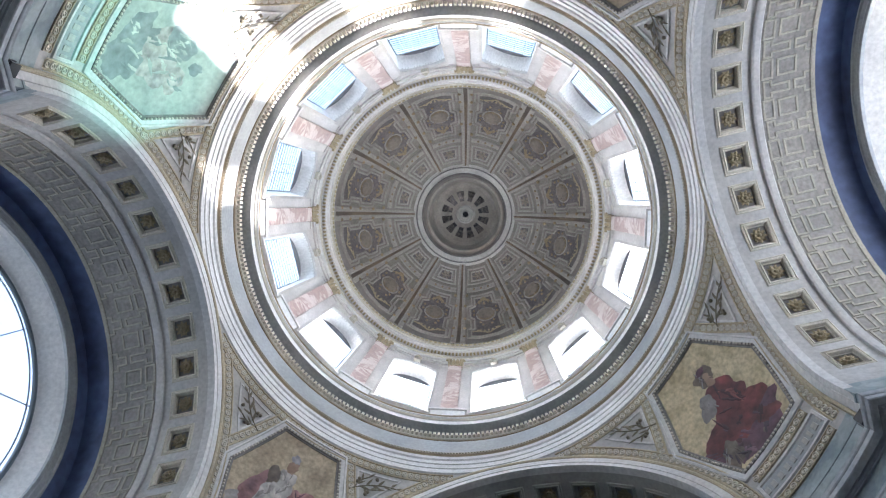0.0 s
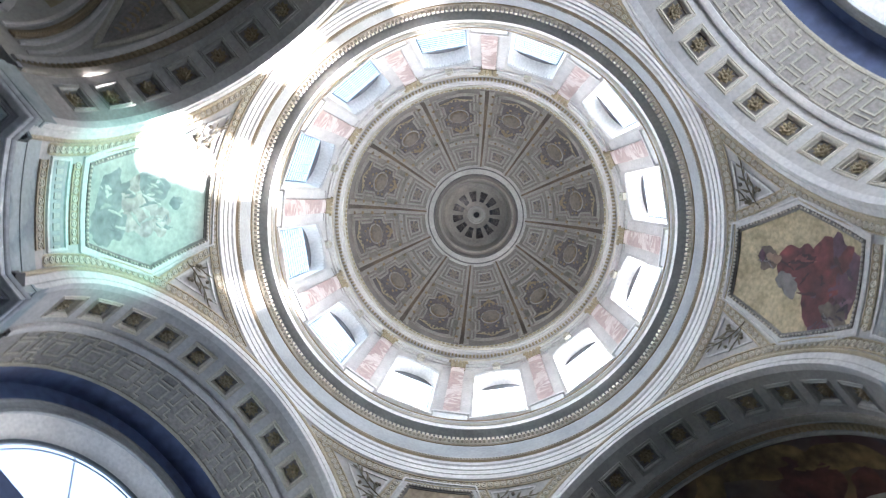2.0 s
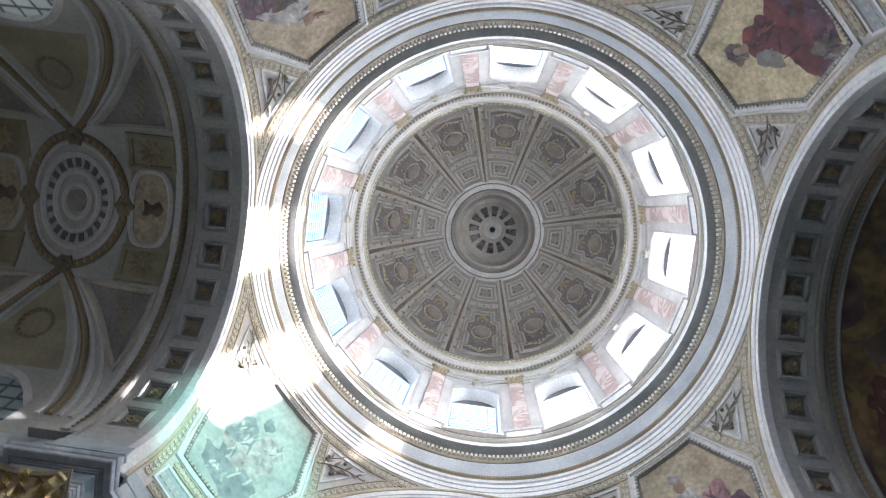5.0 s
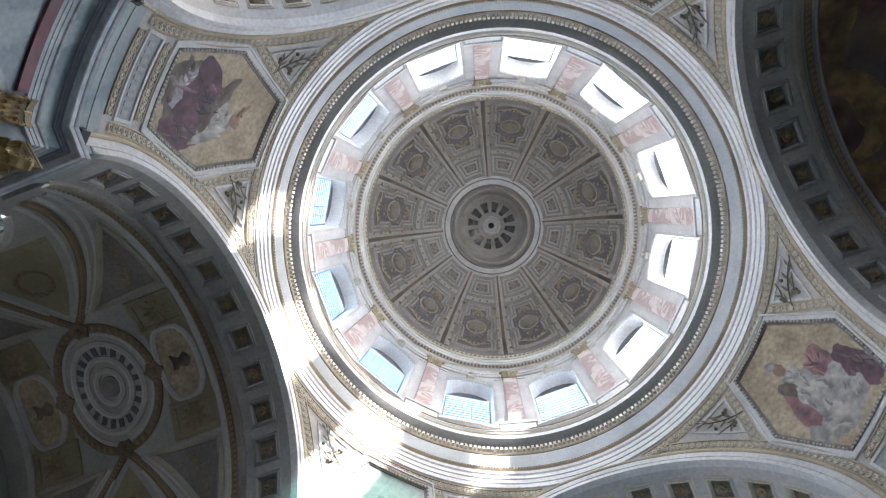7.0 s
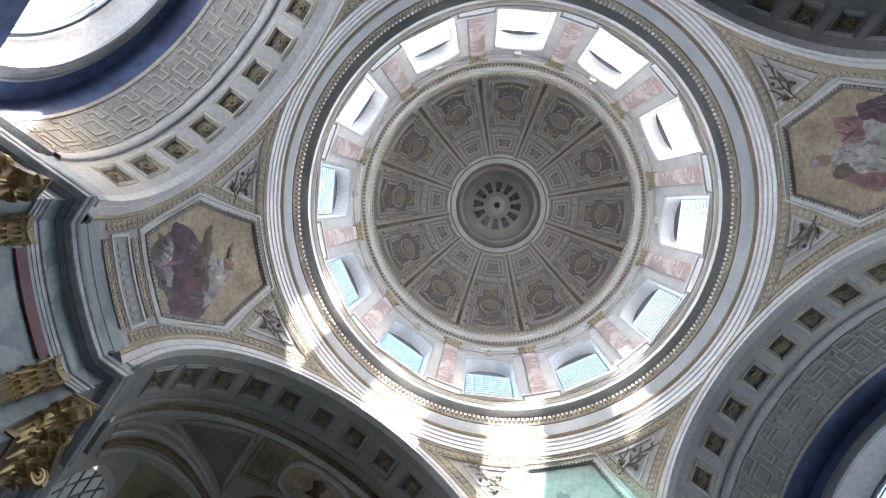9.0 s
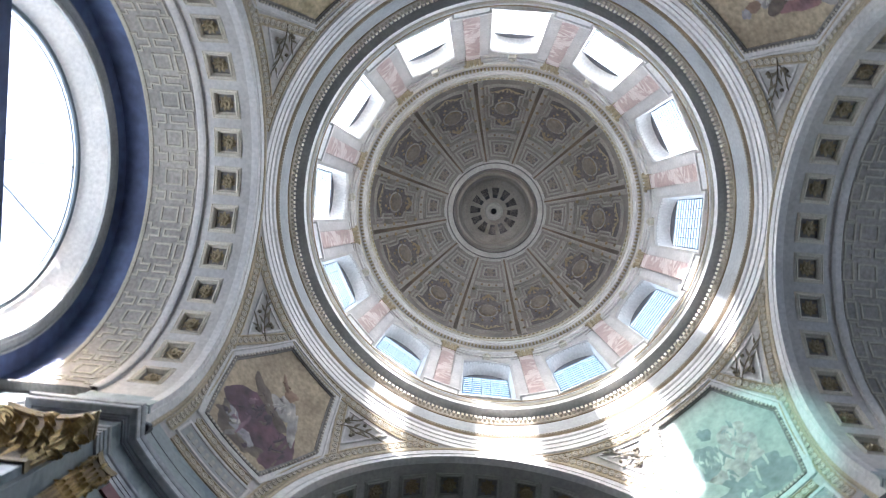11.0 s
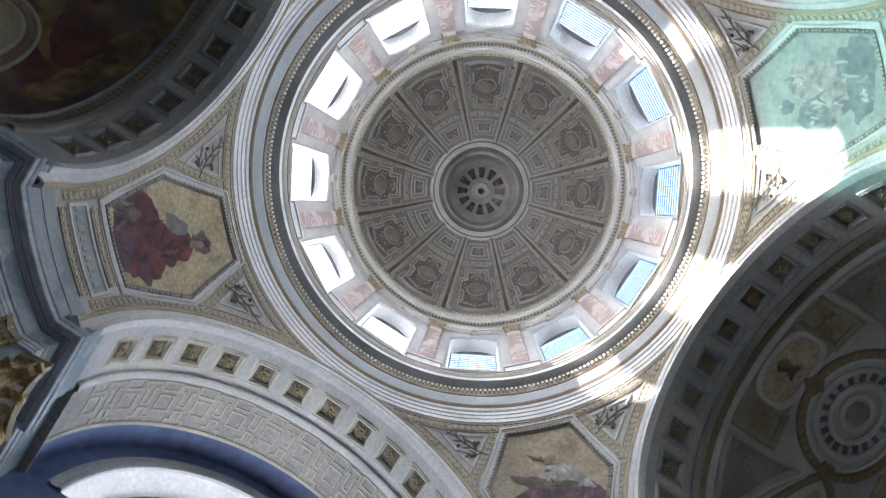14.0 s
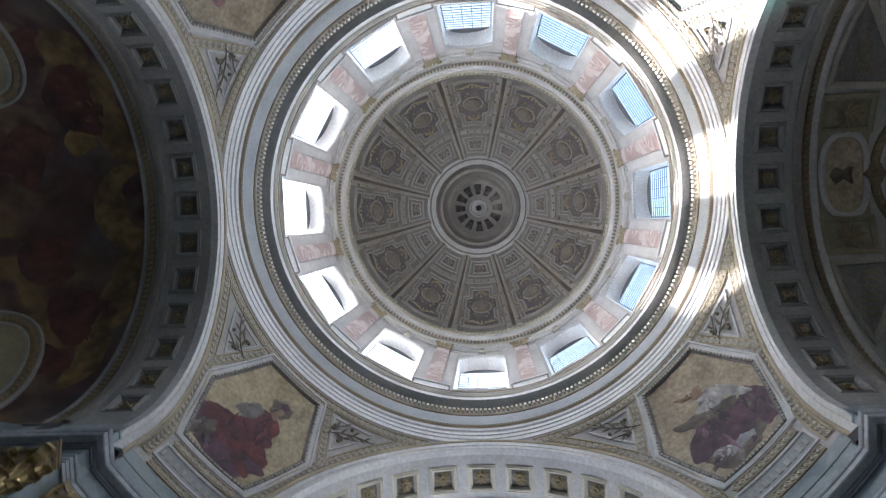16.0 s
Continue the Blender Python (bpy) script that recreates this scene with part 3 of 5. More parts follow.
def blob(e, name, mat, cu, cv, ru, rv, seed, off, lean=0.0, rough=0.22):
    """A patch of paint with an uneven outline, on the sphere, by azimuth (in units of about 1 m) and height."""
    rnd = random.Random(seed)
    ph = [rnd.uniform(0, TAU) for _ in range(9)]
    vs, fs, n = [], [], 44
    for ring in (0.0, 0.5, 1.0):
        for i in range(n):
            a = TAU * i / n
            w = 1 + rough * sum(math.sin((q + 2) * a + ph[q]) / (q + 1.5) for q in range(9))
            x, y = ru * ring * w * math.cos(a), rv * ring * w * math.sin(a)
            u, v = cu + x * math.cos(lean) - y * math.sin(lean), cv + x * math.sin(lean) + y * math.cos(lean)
            u, v = clip_hex(u, v)
            vs.append(pend(45 + math.degrees(u / 14.2), v, off * (1 if ring < 1 else 0.4)))
    for r in range(2):
        fs += [(r * n + i, r * n + (i + 1) % n, (r + 1) * n + (i + 1) % n, (r + 1) * n + i) for i in range(n)]
    return build(name, vs, fs, mat, e, smooth=True)


def clip_hex(u, v):
    v = min(max(v, 27.3), 33.3)
    lim = 6.0 + (11.0 - 6.0) * (v - 27.3) / 3.2 if v < 30.5 else 6.9 + (11.0 - 6.9) * (33.3 - v) / 2.8
    lim = radians(lim) * 14.2
    return min(max(u, -lim), lim), v


FIGURES = [
    # name of ground, then paint patches: material, u, v, ru, rv, lean
    ("tan_ground", [("umber", 0.3, 28.2, 1.8, 0.8, 0), ("cloud", 0.3, 28.4, 1.2, 0.7, 0.1), ("robe_plum", -1.5, 29.0, 0.7, 1.2, 0.2), ("robe_plum", 0.2, 29.4, 1.4, 1.4, 0.3), ("umber", 0.2, 30.5, 1.3, 0.45, 0.35), ("cloth", -0.35, 31.0, 0.75, 0.55, 0.6), ("cloth", -1.25, 30.6, 0.28, 0.95, -0.5), ("skin", -0.2, 31.75, 0.30, 0.34, 0), ("skin", 0.35, 31.95, 0.5, 0.12, 0.5)]),
    ("sky_gold", [("robe_plum", 0.5, 28.4, 2.2, 1.4, -0.1), ("robe_red", 0.2, 29.0, 1.7, 1.5, -0.1), ("robe_red", -0.25, 30.4, 1.0, 1.1, -0.2), ("umber", 1.3, 28.4, 0.6, 0.9, 0.1), ("cloth_dark", 0.5, 30.9, 0.5, 0.6, 0.5), ("umber", -0.45, 31.95, 0.50, 0.50, 0), ("skin", -0.5, 31.8, 0.32, 0.42, 0.2), ("robe_plum", -0.5, 32.2, 0.40, 0.18, 0.1)]),
    ("tan_ground", [("robe_plum", -1.3, 28.9, 0.9, 1.5, 0.1), ("cloth", 0.2, 28.9, 1.7, 1.4, 0.1), ("cloth", 0.3, 30.3, 1.0, 1.1, -0.1), ("robe_rose", -0.85, 30.6, 0.65, 0.75, 0.2), ("robe_rose", 1.25, 30.0, 0.38, 1.2, 0.2), ("umber", 0.75, 31.2, 0.35, 0.5, 0), ("cloth", 0.15, 31.3, 0.5, 0.5, 0), ("skin", 0.2, 32.0, 0.30, 0.36, 0), ("cloud", 0.25, 32.4, 0.28, 0.22, 0)]),
    # this painting holds the green light in its colours as well
    ("sage", [("slate", -0.2, 28.6, 1.8, 1.2, 0.1), ("cloth", 0.0, 29.9, 1.3, 1.2, 0.2), ("slate", 0.9, 30.6, 0.8, 0.8, 0.1), ("cloth", -0.7, 31.2, 0.6, 0.5, 0.3), ("slate", 0.2, 31.9, 0.28, 0.35, 0)]),
]
FOLDS = {
    "robe_red": ("red_dark", "red_light", "robe_plum", "red_dark"), "robe_plum": ("plum_dark", "plum_light", "umber", "plum_dark"),
    "robe_rose": ("rose_light", "robe_plum", "robe_rose"), "cloth": ("cloth_light", "cloth_dark", "cloth_light"),
    "umber": ("plum_dark", "umber", "cloth_dark"), "cloud": ("cloth_light", "plum_light", "cloth_dark"), "slate": ("slate", "sage"),
}
BARS = [[0.24, 0.34, 0.2, 0.34, 0.3, 0.24, 0.34, 0.2, 0.34], [0.24, 0.34, 0.2, 0.3, 0.34, 0.3, 0.3, 0.34, 0.3, 0.3], [0.24, 0.34, 0.3, 0.3, 0.34, 0.34, 0.3, 0.2, 0.3, 0.24], [0.24, 0.34, 0.4, 0.3, 0.3, 0.34, 0.24, 0.2, 0.3, 0.24]]


def spandrel(k):
    e = anchor("pendentive", "white curved pendentive with gilt bands and fresco", "pendentive", "pendentives", "structure", rz(90 * k))
    s = Shape()

    def surf(u, v):
        z = 24.3 + (33.98 - 24.3) * v
        r = math.sqrt(R_PEND ** 2 - (z - Z_SPR) ** 2)
        a = math.degrees(math.acos(min(1, A / r)))
        return pend(a + (90 - 2 * a) * u, z)
    s.grid(surf, 40, 30)
    s.put("spandrel_surface", "field", e, smooth=True)

    def side(z, inset):
        """Azimuth of a line that runs beside the arch, inset along the surface."""
        r = math.sqrt(R_PEND ** 2 - (z - Z_SPR) ** 2)
        return math.degrees(math.acos(min(1, (A - inset) / r)))
    ins = 0.24
    zs = np.linspace(24.75, 33.6, 26)
    guilloche(e, [pend(side(z, ins), z) for z in zs])
    guilloche(e, [pend(90 - side(z, ins), z) for z in zs])
    guilloche(e, [pend(a, 33.72) for a in np.linspace(12, 78, 33)])
    a0 = side(26.55, 0.5)
    guilloche(e, [pend(a, 26.55) for a in np.linspace(a0 + 0.6, 89.4 - a0, 13)])
    guilloche(e, [pend(a, 24.66) for a in np.linspace(side(24.66, 0.5), 90 - side(24.66, 0.5), 13)])
    for sg in (-1, 1):
        guilloche(e, between(pend(45 + sg * 9.6, 33.45), pend(45 + sg * 14.4, 30.75), 8))
    # moulded hexagon and painting
    hexp = []
    for i in range(6):
        p, q = HEX[i], HEX[(i + 1) % 6]
        hexp += between(pend(45 + p[0], p[1]), pend(45 + q[0], q[1]), 6)[:-1]
    fr = path_frames(hexp, pend_n, True)
    c = pend(45, 30.4)
    if fr[3][1].dot(c - fr[3][0]) > 0:
        fr = [(p, -b, n) for p, b, n in fr]
    Shape().sweep(fr, [(0.48, 0.0), (0.46, 0.10), (0.37, 0.12), (0.35, 0.06), (0.14, 0.06)], True).put("hexagonal_frame", "plaster", e, "white hexagonal frame")
    Shape().sweep(fr, [(0.15, 0.02), (0.15, 0.10), (0.04, 0.10), (0.01, 0.06), (-0.05, 0.06), (-0.07, 0.0)], True).put("beaded_moulding", "recess", e, "dark grey-brown beaded moulding")
    beads = Shape()
    for (p, b, n), (p2, b2, n2) in zip(fr, fr[1:] + fr[:1]):
        ln = (p2 - p).length
        x = (p2 - p).normalized()
        for q in range(int(ln / 0.16)):
            s_ = (q + 0.5) * 0.16 / ln
            beads.disc(p.lerp(p2, s_) + b.lerp(b2, s_) * 0.095 + n * 0.09, x, n.cross(x), n, [(0.062, 0), (0.05, 0.05), (0.02, 0.06)], 6)
    tagged(beads.put("bead_row", "cream", e, "row of pale beads"), kind="stuff")
    ground, patches = FIGURES[k]
    hs = Shape()
    cen = pend(45, 30.4, 0.012)
    rings = []
    for t in (0.0, 0.25, 0.5, 0.75, 1.0):
        rings.append([on_pend(cen.lerp(p, t)) + pend_n(p) * 0.015 for p in hexp])
    n = len(hexp)
    hs.add([v for r in rings for v in r], [(j * n + i, j * n + (i + 1) % n, (j + 1) * n + (i + 1) % n, (j + 1) * n + i) for j in range(4) for i in range(n)])
    fresco = hs.put("fresco", ground, e, "faded hexagonal fresco on ochre ground", True)
    for j, (mt, u, v, ru, rv, lean) in enumerate(patches):
        blob(fresco, "painted_shape", mt, u, v, ru, rv, 31 * k + j, 0.03 + 0.006 * j, lean)
        rnd = random.Random(100 * k + j)
        for q in range(11 if ru > 0.45 else 0):
            du, dv = rnd.uniform(-0.5, 0.5) * ru, rnd.uniform(-0.5, 0.5) * rv
            tone = rnd.choice(FOLDS.get(mt, (mt,)))
            tone = rnd.choice(("slate", "sage", "greenlit_pale")) if k == 3 else tone
            blob(fresco, "painted_fold", tone, u + du, v + dv, ru * rnd.uniform(0.05, 0.16), rv * rnd.uniform(0.22, 0.55), 7 * k + 3 * j + q, 0.034 + 0.006 * j, lean + rnd.uniform(-0.8, 0.8), 0.35)
    # inscription tablet
    tab = [pend(45 + a, 25.12) for a in np.linspace(-6.4, 6.4, 9)] + [pend(45 + a, 26.08) for a in np.linspace(6.4, -6.4, 9)]
    fr = path_frames(tab, pend_n, True)
    Shape().sweep(fr, [(-0.10, 0), (-0.08, 0.08), (0.03, 0.08), (0.06, 0)], True).put("tablet_frame", "plaster", e)
    t = Shape().grid(lambda u, v: pend(45 + u, v, 0.02), 8, 2, -6.35, 6.35, 25.15, 26.05).put("tablet", "grey", e, "grey inscription tablet")
    x = -sum(BARS[k]) / 2 * 1.22
    for w in BARS[k]:
        p = pend(45 + math.degrees((x + w / 2) / R_PEND), 25.6, 0.03)
        shared("bar%.2f" % w, lambda: Shape().box((0, 0, 0), (w * 0.36, 0, 0), (0, 0.20, 0), (0, 0, 0.02), 0.9), "letter_bar", "letters", t, surface_frame(p, Vector((-1, 1, 0))))
        x += w * 1.22
    # sprays in the two small triangles
    for sg in (-1, 1):
        zl = 33.2
        while 45 - side(zl, 0.62) > 9.6 + (33.45 - zl) * 1.78 + 1.7:
            zl -= 0.05
        tri = [pend(45 + sg * 11.6, 33.35), pend(45 + sg * (44.6 - side(33.35, 0.62)), 33.35), pend(45 + sg * (45 - side(zl, 0.62)), zl)]
        pts = []
        for i in range(3):
            pts += between(tri[i], tri[(i + 1) % 3], 6)[:-1]
        fr = path_frames(pts, pend_n, True)
        Shape().sweep(fr, [(-0.06, 0), (-0.05, 0.06), (0.05, 0.06), (0.06, 0)], True).put("triangle_moulding", "plaster", e)
        c = on_pend((tri[0] + tri[1] + tri[2]) / 3)
        shared("spray", spray, "leaf_spray", "spray", e, surface_frame(c + pend_n(c) * 0.02, tri[1] - (tri[0] + tri[2]) / 2) @ Matrix.Scale(1.22, 4), "dull gilt leaf spray")
    return e


for k in range(4):
    spandrel(k)


def floodlight(m):
    e = anchor("floodlight", "small black floodlight on the cornice ledge", "floodlight", "cornice floodlights", m=m)
    Shape().box((0, 0, 0.42), (0.26, 0, 0), (0, 0.14, 0), (0, 0.05, 0.18), 0.9).put("housing", "lampbody", e)
    Shape().box((0, -0.15, 0.44), (0.22, 0, 0), (0, 0.01, 0), (0, 0.04, 0.15)).put("lens", "iron", e, "dark lamp glass")
    b = Shape()
    for sx in (-1, 1):
        b.box((sx * 0.29, 0, 0.24), (0.02, 0, 0), (0, 0.04, 0), (0, 0, 0.24))
    b.box((0, 0, 0.02), (0.31, 0, 0), (0, 0.05, 0), (0, 0, 0.02))
    b.put("bracket", "lampbody", e)
    return e


for k in range(4):
    for x, y, r in ((12.35, 8.85, 150), (8.85, 12.35, -60)):
        floodlight(rz(90 * k) @ pose(x - 0.16, y - 0.16, 22.38, 0, 0, r - 15))

for m_ in CAP_FACES:
    capital(m_)
    shaft = anchor("pier_pilaster", "tall blue-grey marble pilaster below a gilded capital", "pilaster", "pier pilasters", m=m_)
    Shape().box((-0.10, 0, -11.6), (0.14, 0, 0), (0, 1.04, 0), (0, 0, 8.8)).put("shaft", "bluegrey", shaft)
    Shape().box((-0.13, 0, -2.72), (0.18, 0, 0), (0, 1.10, 0), (0, 0, 0.10)).put("astragal", "oldgold", shaft, "gilt astragal")
    Shape().box((-0.16, 0, -20.41), (0.22, 0, 0), (0, 1.2, 0), (0, 0, 0.02)).box((-0.14, 0, -20.30), (0.19, 0, 0), (0, 1.13, 0), (0, 0, 0.10), 0.97).put("base", "marble", shaft)

# ---- ring under the drum ----
ring = anchor("drum_entablature", "round white and grey entablature under the drum", "entablature", kind="structure")
Z_R = 33.95
Shape().lathe([(13.3, 33.97), (12.50, 33.95), (12.44, 33.97), (12.44, 34.38), (12.39, 34.40), (12.39, 34.80), (12.33, 34.83), (12.33, 35.18), (12.24, 35.24), (12.18, 35.40), (12.40, 35.42)], 160).put("architrave", "plaster", ring, "white stepped round architrave")
Shape().lathe([(12.40, 35.40), (12.20, 35.42), (12.10, 35.56), (12.10, 35.76), (12.20, 35.92), (12.38, 35.94)], 160).put("gilt_bead", "brown", ring, "brown gilt bead moulding")
Shape().lathe([(12.36, 35.92), (12.36, 38.30)], 160).put("frieze", "grey", ring, "plain grey frieze")
Shape().lathe([(12.36, 38.28), (12.30, 38.31), (12.28, 38.40), (12.28, 38.95)], 160).put("bed_moulding", "keys", ring, "dull ochre bed moulding")
# grey stands for both the paint and the shade under the corona
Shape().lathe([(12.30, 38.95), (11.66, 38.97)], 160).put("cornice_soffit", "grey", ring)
Shape().lathe([(11.66, 38.97), (11.65, 39.40), (11.62, 39.42)], 160).put("corona", "plaster", ring, "white projecting cornice")
Shape().lathe([(11.62, 39.42), (11.58, 39.44), (11.52, 39.56), (11.52, 39.60)], 160).put("cymatium", "keys", ring, "dull ochre cymatium")
Shape().lathe([(11.52, 39.60), (11.45, 39.62), (11.45, 39.70)], 160).put("fillet", "plaster", ring)
Shape().lathe([(11.45, 39.70), (11.42, 39.74), (11.40, 39.84), (12.2, 39.9)], 160).put("top_moulding", "brown", ring, "thin brown top moulding")
Shape().lathe([(12.38, 38.12), (12.31, 38.14), (12.31, 38.24), (12.36, 38.28)], 160).put("frieze_line", "brown", ring, "thin brown line over the frieze")
beads = Shape()
for i in range(480):
    a = radians(0.75 * i)
    beads.disc((12.11 * math.cos(a), 12.11 * math.sin(a), 35.66), (-math.sin(a), math.cos(a), 0), (0, 0, 1), (-math.cos(a), -math.sin(a), 0), [(0.072, 0), (0.05, 0.06)], 6)
tagged(beads.put("bead_row", "keys", ring, "row of dull ochre beads"), kind="stuff")
N_D = 300
for i in range(N_D):
    shared("dentil", lambda: Shape().box((12.20, 0, 38.62), (0.10, 0, 0), (0, 0.078, 0), (0, 0, 0.20)), "dentil", "cream", ring, rz(360 * i / N_D))

# ---- drum ----
R_D, Z_D0, Z_SP, Z_HEAD, Z_D1 = 12.0, 39.8, 51.1, 52.35, 54.9
HALF = math.degrees(math.asin(1.75 / R_D))
drum = anchor("drum", "white drum with twelve arched windows", "drum", kind="structure")


def head(u):
    """Height of the window's arched head, u from -1 to 1."""
    return Z_SP + (Z_HEAD - Z_SP) * (1 - abs(u) ** 2.6)


def cylp(r, az, z):
    a = radians(az)
    return Vector((r * math.cos(a), r * math.sin(a), z))


w = Shape()
for k in range(12):
    c = 30 * k
    for lo, hi in ((-15, -HALF), (HALF, 15)):
        w.grid(lambda u, v: cylp(R_D, c + u, v), 3, 3, lo, hi, Z_D0, Z_D1)
    w.grid(lambda u, v: cylp(R_D, c + u * HALF, v), 6, 1, -1, 1, Z_D0, WIN_Z0)
    w.grid(lambda u, v: cylp(R_D, c + u * HALF, head(u) + (Z_D1 - head(u)) * v), 16, 2, -1, 1)
w.weld().put("drum_wall", "drumwall", drum)

def drum_window(k):
    e = anchor("window", "tall arched window with iron glazing bars", "window", "drum windows", "structure", rz(30 * k))
    hw, zt, r = 1.68, 51.05, 12.95
    w = Shape()
    for sg in (-1, 1):
        w.grid(lambda u, v: cylp(u, sg * HALF * (1.0 - 0.085 * (u - R_D)), v), 2, 2, R_D, 13.45, WIN_Z0, Z_SP)
    w.grid(lambda u, v: cylp(v, u * HALF * (1.0 - 0.085 * (v - R_D)), head(u)), 16, 2, -1, 1, R_D, 13.45)
    w.grid(lambda u, v: cylp(v, u * HALF, WIN_Z0 + 0.25 * (v - R_D)), 6, 1, -1, 1, R_D, 13.45)
    w.weld().put("reveal", "plaster", e, "white splayed window reveal")
    pane = Shape().box((r, 0, (WIN_Z0 + zt) / 2), (0.006, 0, 0), (0, hw, 0), (0, 0, (zt - WIN_Z0) / 2)).put("pane", "glass", e)
    pane.visible_shadow = False
    b = Shape()
    for i in range(6):
        b.box((r - 0.02, -hw + i * hw * 2 / 5, (WIN_Z0 + zt) / 2), (0.03, 0, 0), (0, 0.035 if i in (0, 5) else 0.02, 0), (0, 0, (zt - WIN_Z0) / 2))
    b.put("mullions", "iron", e, "dark iron upright bars")
    b = Shape()
    n = 17
    for i in range(n + 1):
        b.box((r - 0.03, 0, WIN_Z0 + 0.1 + i * (zt - WIN_Z0 - 0.15) / n), (0.03, 0, 0), (0, hw, 0), (0, 0, 0.02))
    b.put("glazing_bars", "iron", e, "dark iron cross bars")
    # dark sheet standing in for the shaded outer reveal above the glass
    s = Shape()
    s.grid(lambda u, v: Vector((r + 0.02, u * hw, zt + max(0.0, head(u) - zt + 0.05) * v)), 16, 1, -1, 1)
    s.put("window_head", "dark", e, "dark sheet for the shade in the arched head")
    fr = [(cylp(R_D, u * HALF, head(u)), Vector((0, 0, 1)), Vector((-1, 0, 0))) for u in np.linspace(-1, 1, 21)]
    Shape().sweep(fr, [(0.0, -0.1), (0.0, 0.10), (0.16, 0.10), (0.18, 0.16), (0.34, 0.17), (0.36, 0.0)]).put("window_archivolt", "drumwall", e)
    s = Shape().box((R_D - 0.24, 0, 53.1), (0.16, 0, 0), (0, 0.26, 0), (0, 0, 0.42), 1.25)
    s.disc((R_D - 0.40, 0, 53.35), (0, 1, 0), (0, 0, 1), (-1, 0, 0), [(0.22, 0), (0.20, 0.12), (0.08, 0.2)], 10)
    s.put("keystone", "keys", e, "pale ochre scroll keystone")
    Shape().box((R_D - 0.16, 0, WIN_Z0 - 0.12), (0.18, 0, 0), (0, 1.95, 0), (0, 0, 0.12)).put("sill", "plaster", e)
    return e


def drum_pilaster(k):
    e = anchor("pilaster", "pink veined marble pilaster with gilded capital", "pilaster", "drum pilasters", m=rz(30 * k + 15))
    Shape().box((R_D - 0.28, 0, 40.35), (0.30, 0, 0), (0, 1.05, 0), (0, 0, 0.5)).box((R_D - 0.32, 0, 40.92), (0.36, 0, 0), (0, 1.16, 0), (0, 0, 0.12)).box((R_D - 0.22, 0, 41.3), (0.28, 0, 0), (0, 0.92, 0), (0, 0, 0.26), 0.95).put("pedestal", "plaster", e, "white stepped pedestal")
    Shape().box((R_D - 0.12, 0, 47.2), (0.22, 0, 0), (0, 0.54, 0), (0, 0, 5.7), 0.95).put("shaft", "pink", e, "pink veined marble shaft")
    for sy in (-1, 1):
        Shape().box((R_D - 0.03, sy * 0.88, 47.3), (0.10, 0, 0), (0, 0.31, 0), (0, 0, 5.8)).box((R_D - 0.06, sy * 0.88, 53.25), (0.14, 0, 0), (0, 0.33, 0), (0, 0, 0.15)).put("side_strip", "field", e, "pale grey flanking strip")
    cp = Shape().box((R_D - 0.16, 0, 53.5), (0.24, 0, 0), (0, 0.56, 0), (0, 0, 0.6), 1.15).put("capital", "oldgold", e, "gilded foliate capital")
    for row in range(2):
        for i in range(4):
            Shape().leaf((R_D - 0.38, (i - 1.5) * 0.31, 52.95 + 0.55 * row), (-0.15, 0, 0.98), (0, 1, 0), (-1, 0, 0), 0.44, 0.27, 0.42).put("acanthus_leaf", "oldgold", cp)
    for sy in (-1, 1):
        Shape().disc((R_D - 0.45, sy * 0.54, 53.95), (0, 1, 0), (0, 0, 1), (-1, 0, 0), [(0.26, 0), (0.22, 0.14), (0.08, 0.18)], 10).put("volute", "oldgold", cp)
    return e


w0, p0 = drum_window(0), drum_pilaster(0)
for k in range(1, 12):
    copy_thing(w0, rz(30 * k))
    copy_thing(p0, rz(30 * k + 15))

# entablature between drum and dome
top = anchor("dome_entablature", "white and gilt entablature below the dome", "entablature", kind="structure")
Shape().lathe([(R_D, 54.1), (11.86, 54.1), (11.82, 54.4), (11.74, 54.42), (11.70, 54.75), (11.60, 54.8)], 160).put("architrave", "drumwall", top)
Shape().lathe([(11.60, 54.8), (11.50, 54.86), (11.50, 55.10), (11.58, 55.14)], 160).put("gilt_moulding", "keys", top, "gilt moulding")
Shape().lathe([(11.60, 55.14), (11.56, 55.65), (11.40, 55.72), (11.22, 55.78), (11.20, 56.06), (11.12, 56.10), (11.05, 56.30), (11.05, 56.45), (11.3, 56.5)], 160).put("cornice", "drumwall", top)
Shape().lathe([(11.22, 56.45), (10.98, 56.5), (10.94, 56.75), (10.88, 57.0), (10.86, 57.25), (11.05, 57.4)], 160).put("gilt_guilloche", "keys", top, "gilt ring at the foot of the dome")
for i in range(240):
    shared("domestud", lambda: Shape().box((11.36, 0, 55.55), (0.11, 0, 0), (0, 0.075, 0), (0, 0, 0.12)), "modillion", "oldgold", top, rz(1.5 * i))
for i in range(180):
    shared("footstud", lambda: Shape().disc((10.90, 0, 56.88), (0, 1, 0), (0, 0, 1), (-1, 0, 0), [(0.15, 0), (0.12, 0.08), (0.04, 0.11)], 8), "gilt_stud", "oldgold", top, rz(2 * i + 1))

# ---- dome ----
R_DOME, Z_DOME = 10.9, 57.2
dome = anchor("ceiling_dome", "grey-brown coffered stucco dome with gilt ribs", "dome", kind="structure")


def domep(az, ph, off=0.0):
    a, p = radians(az), radians(ph)
    r = R_DOME - off
    return Vector((r * math.sin(p) * math.cos(a), r * math.sin(p) * math.sin(a), Z_DOME + r * math.cos(p)))


def dome_n(p):
    return (Vector((0, 0, Z_DOME)) - p).normalized()


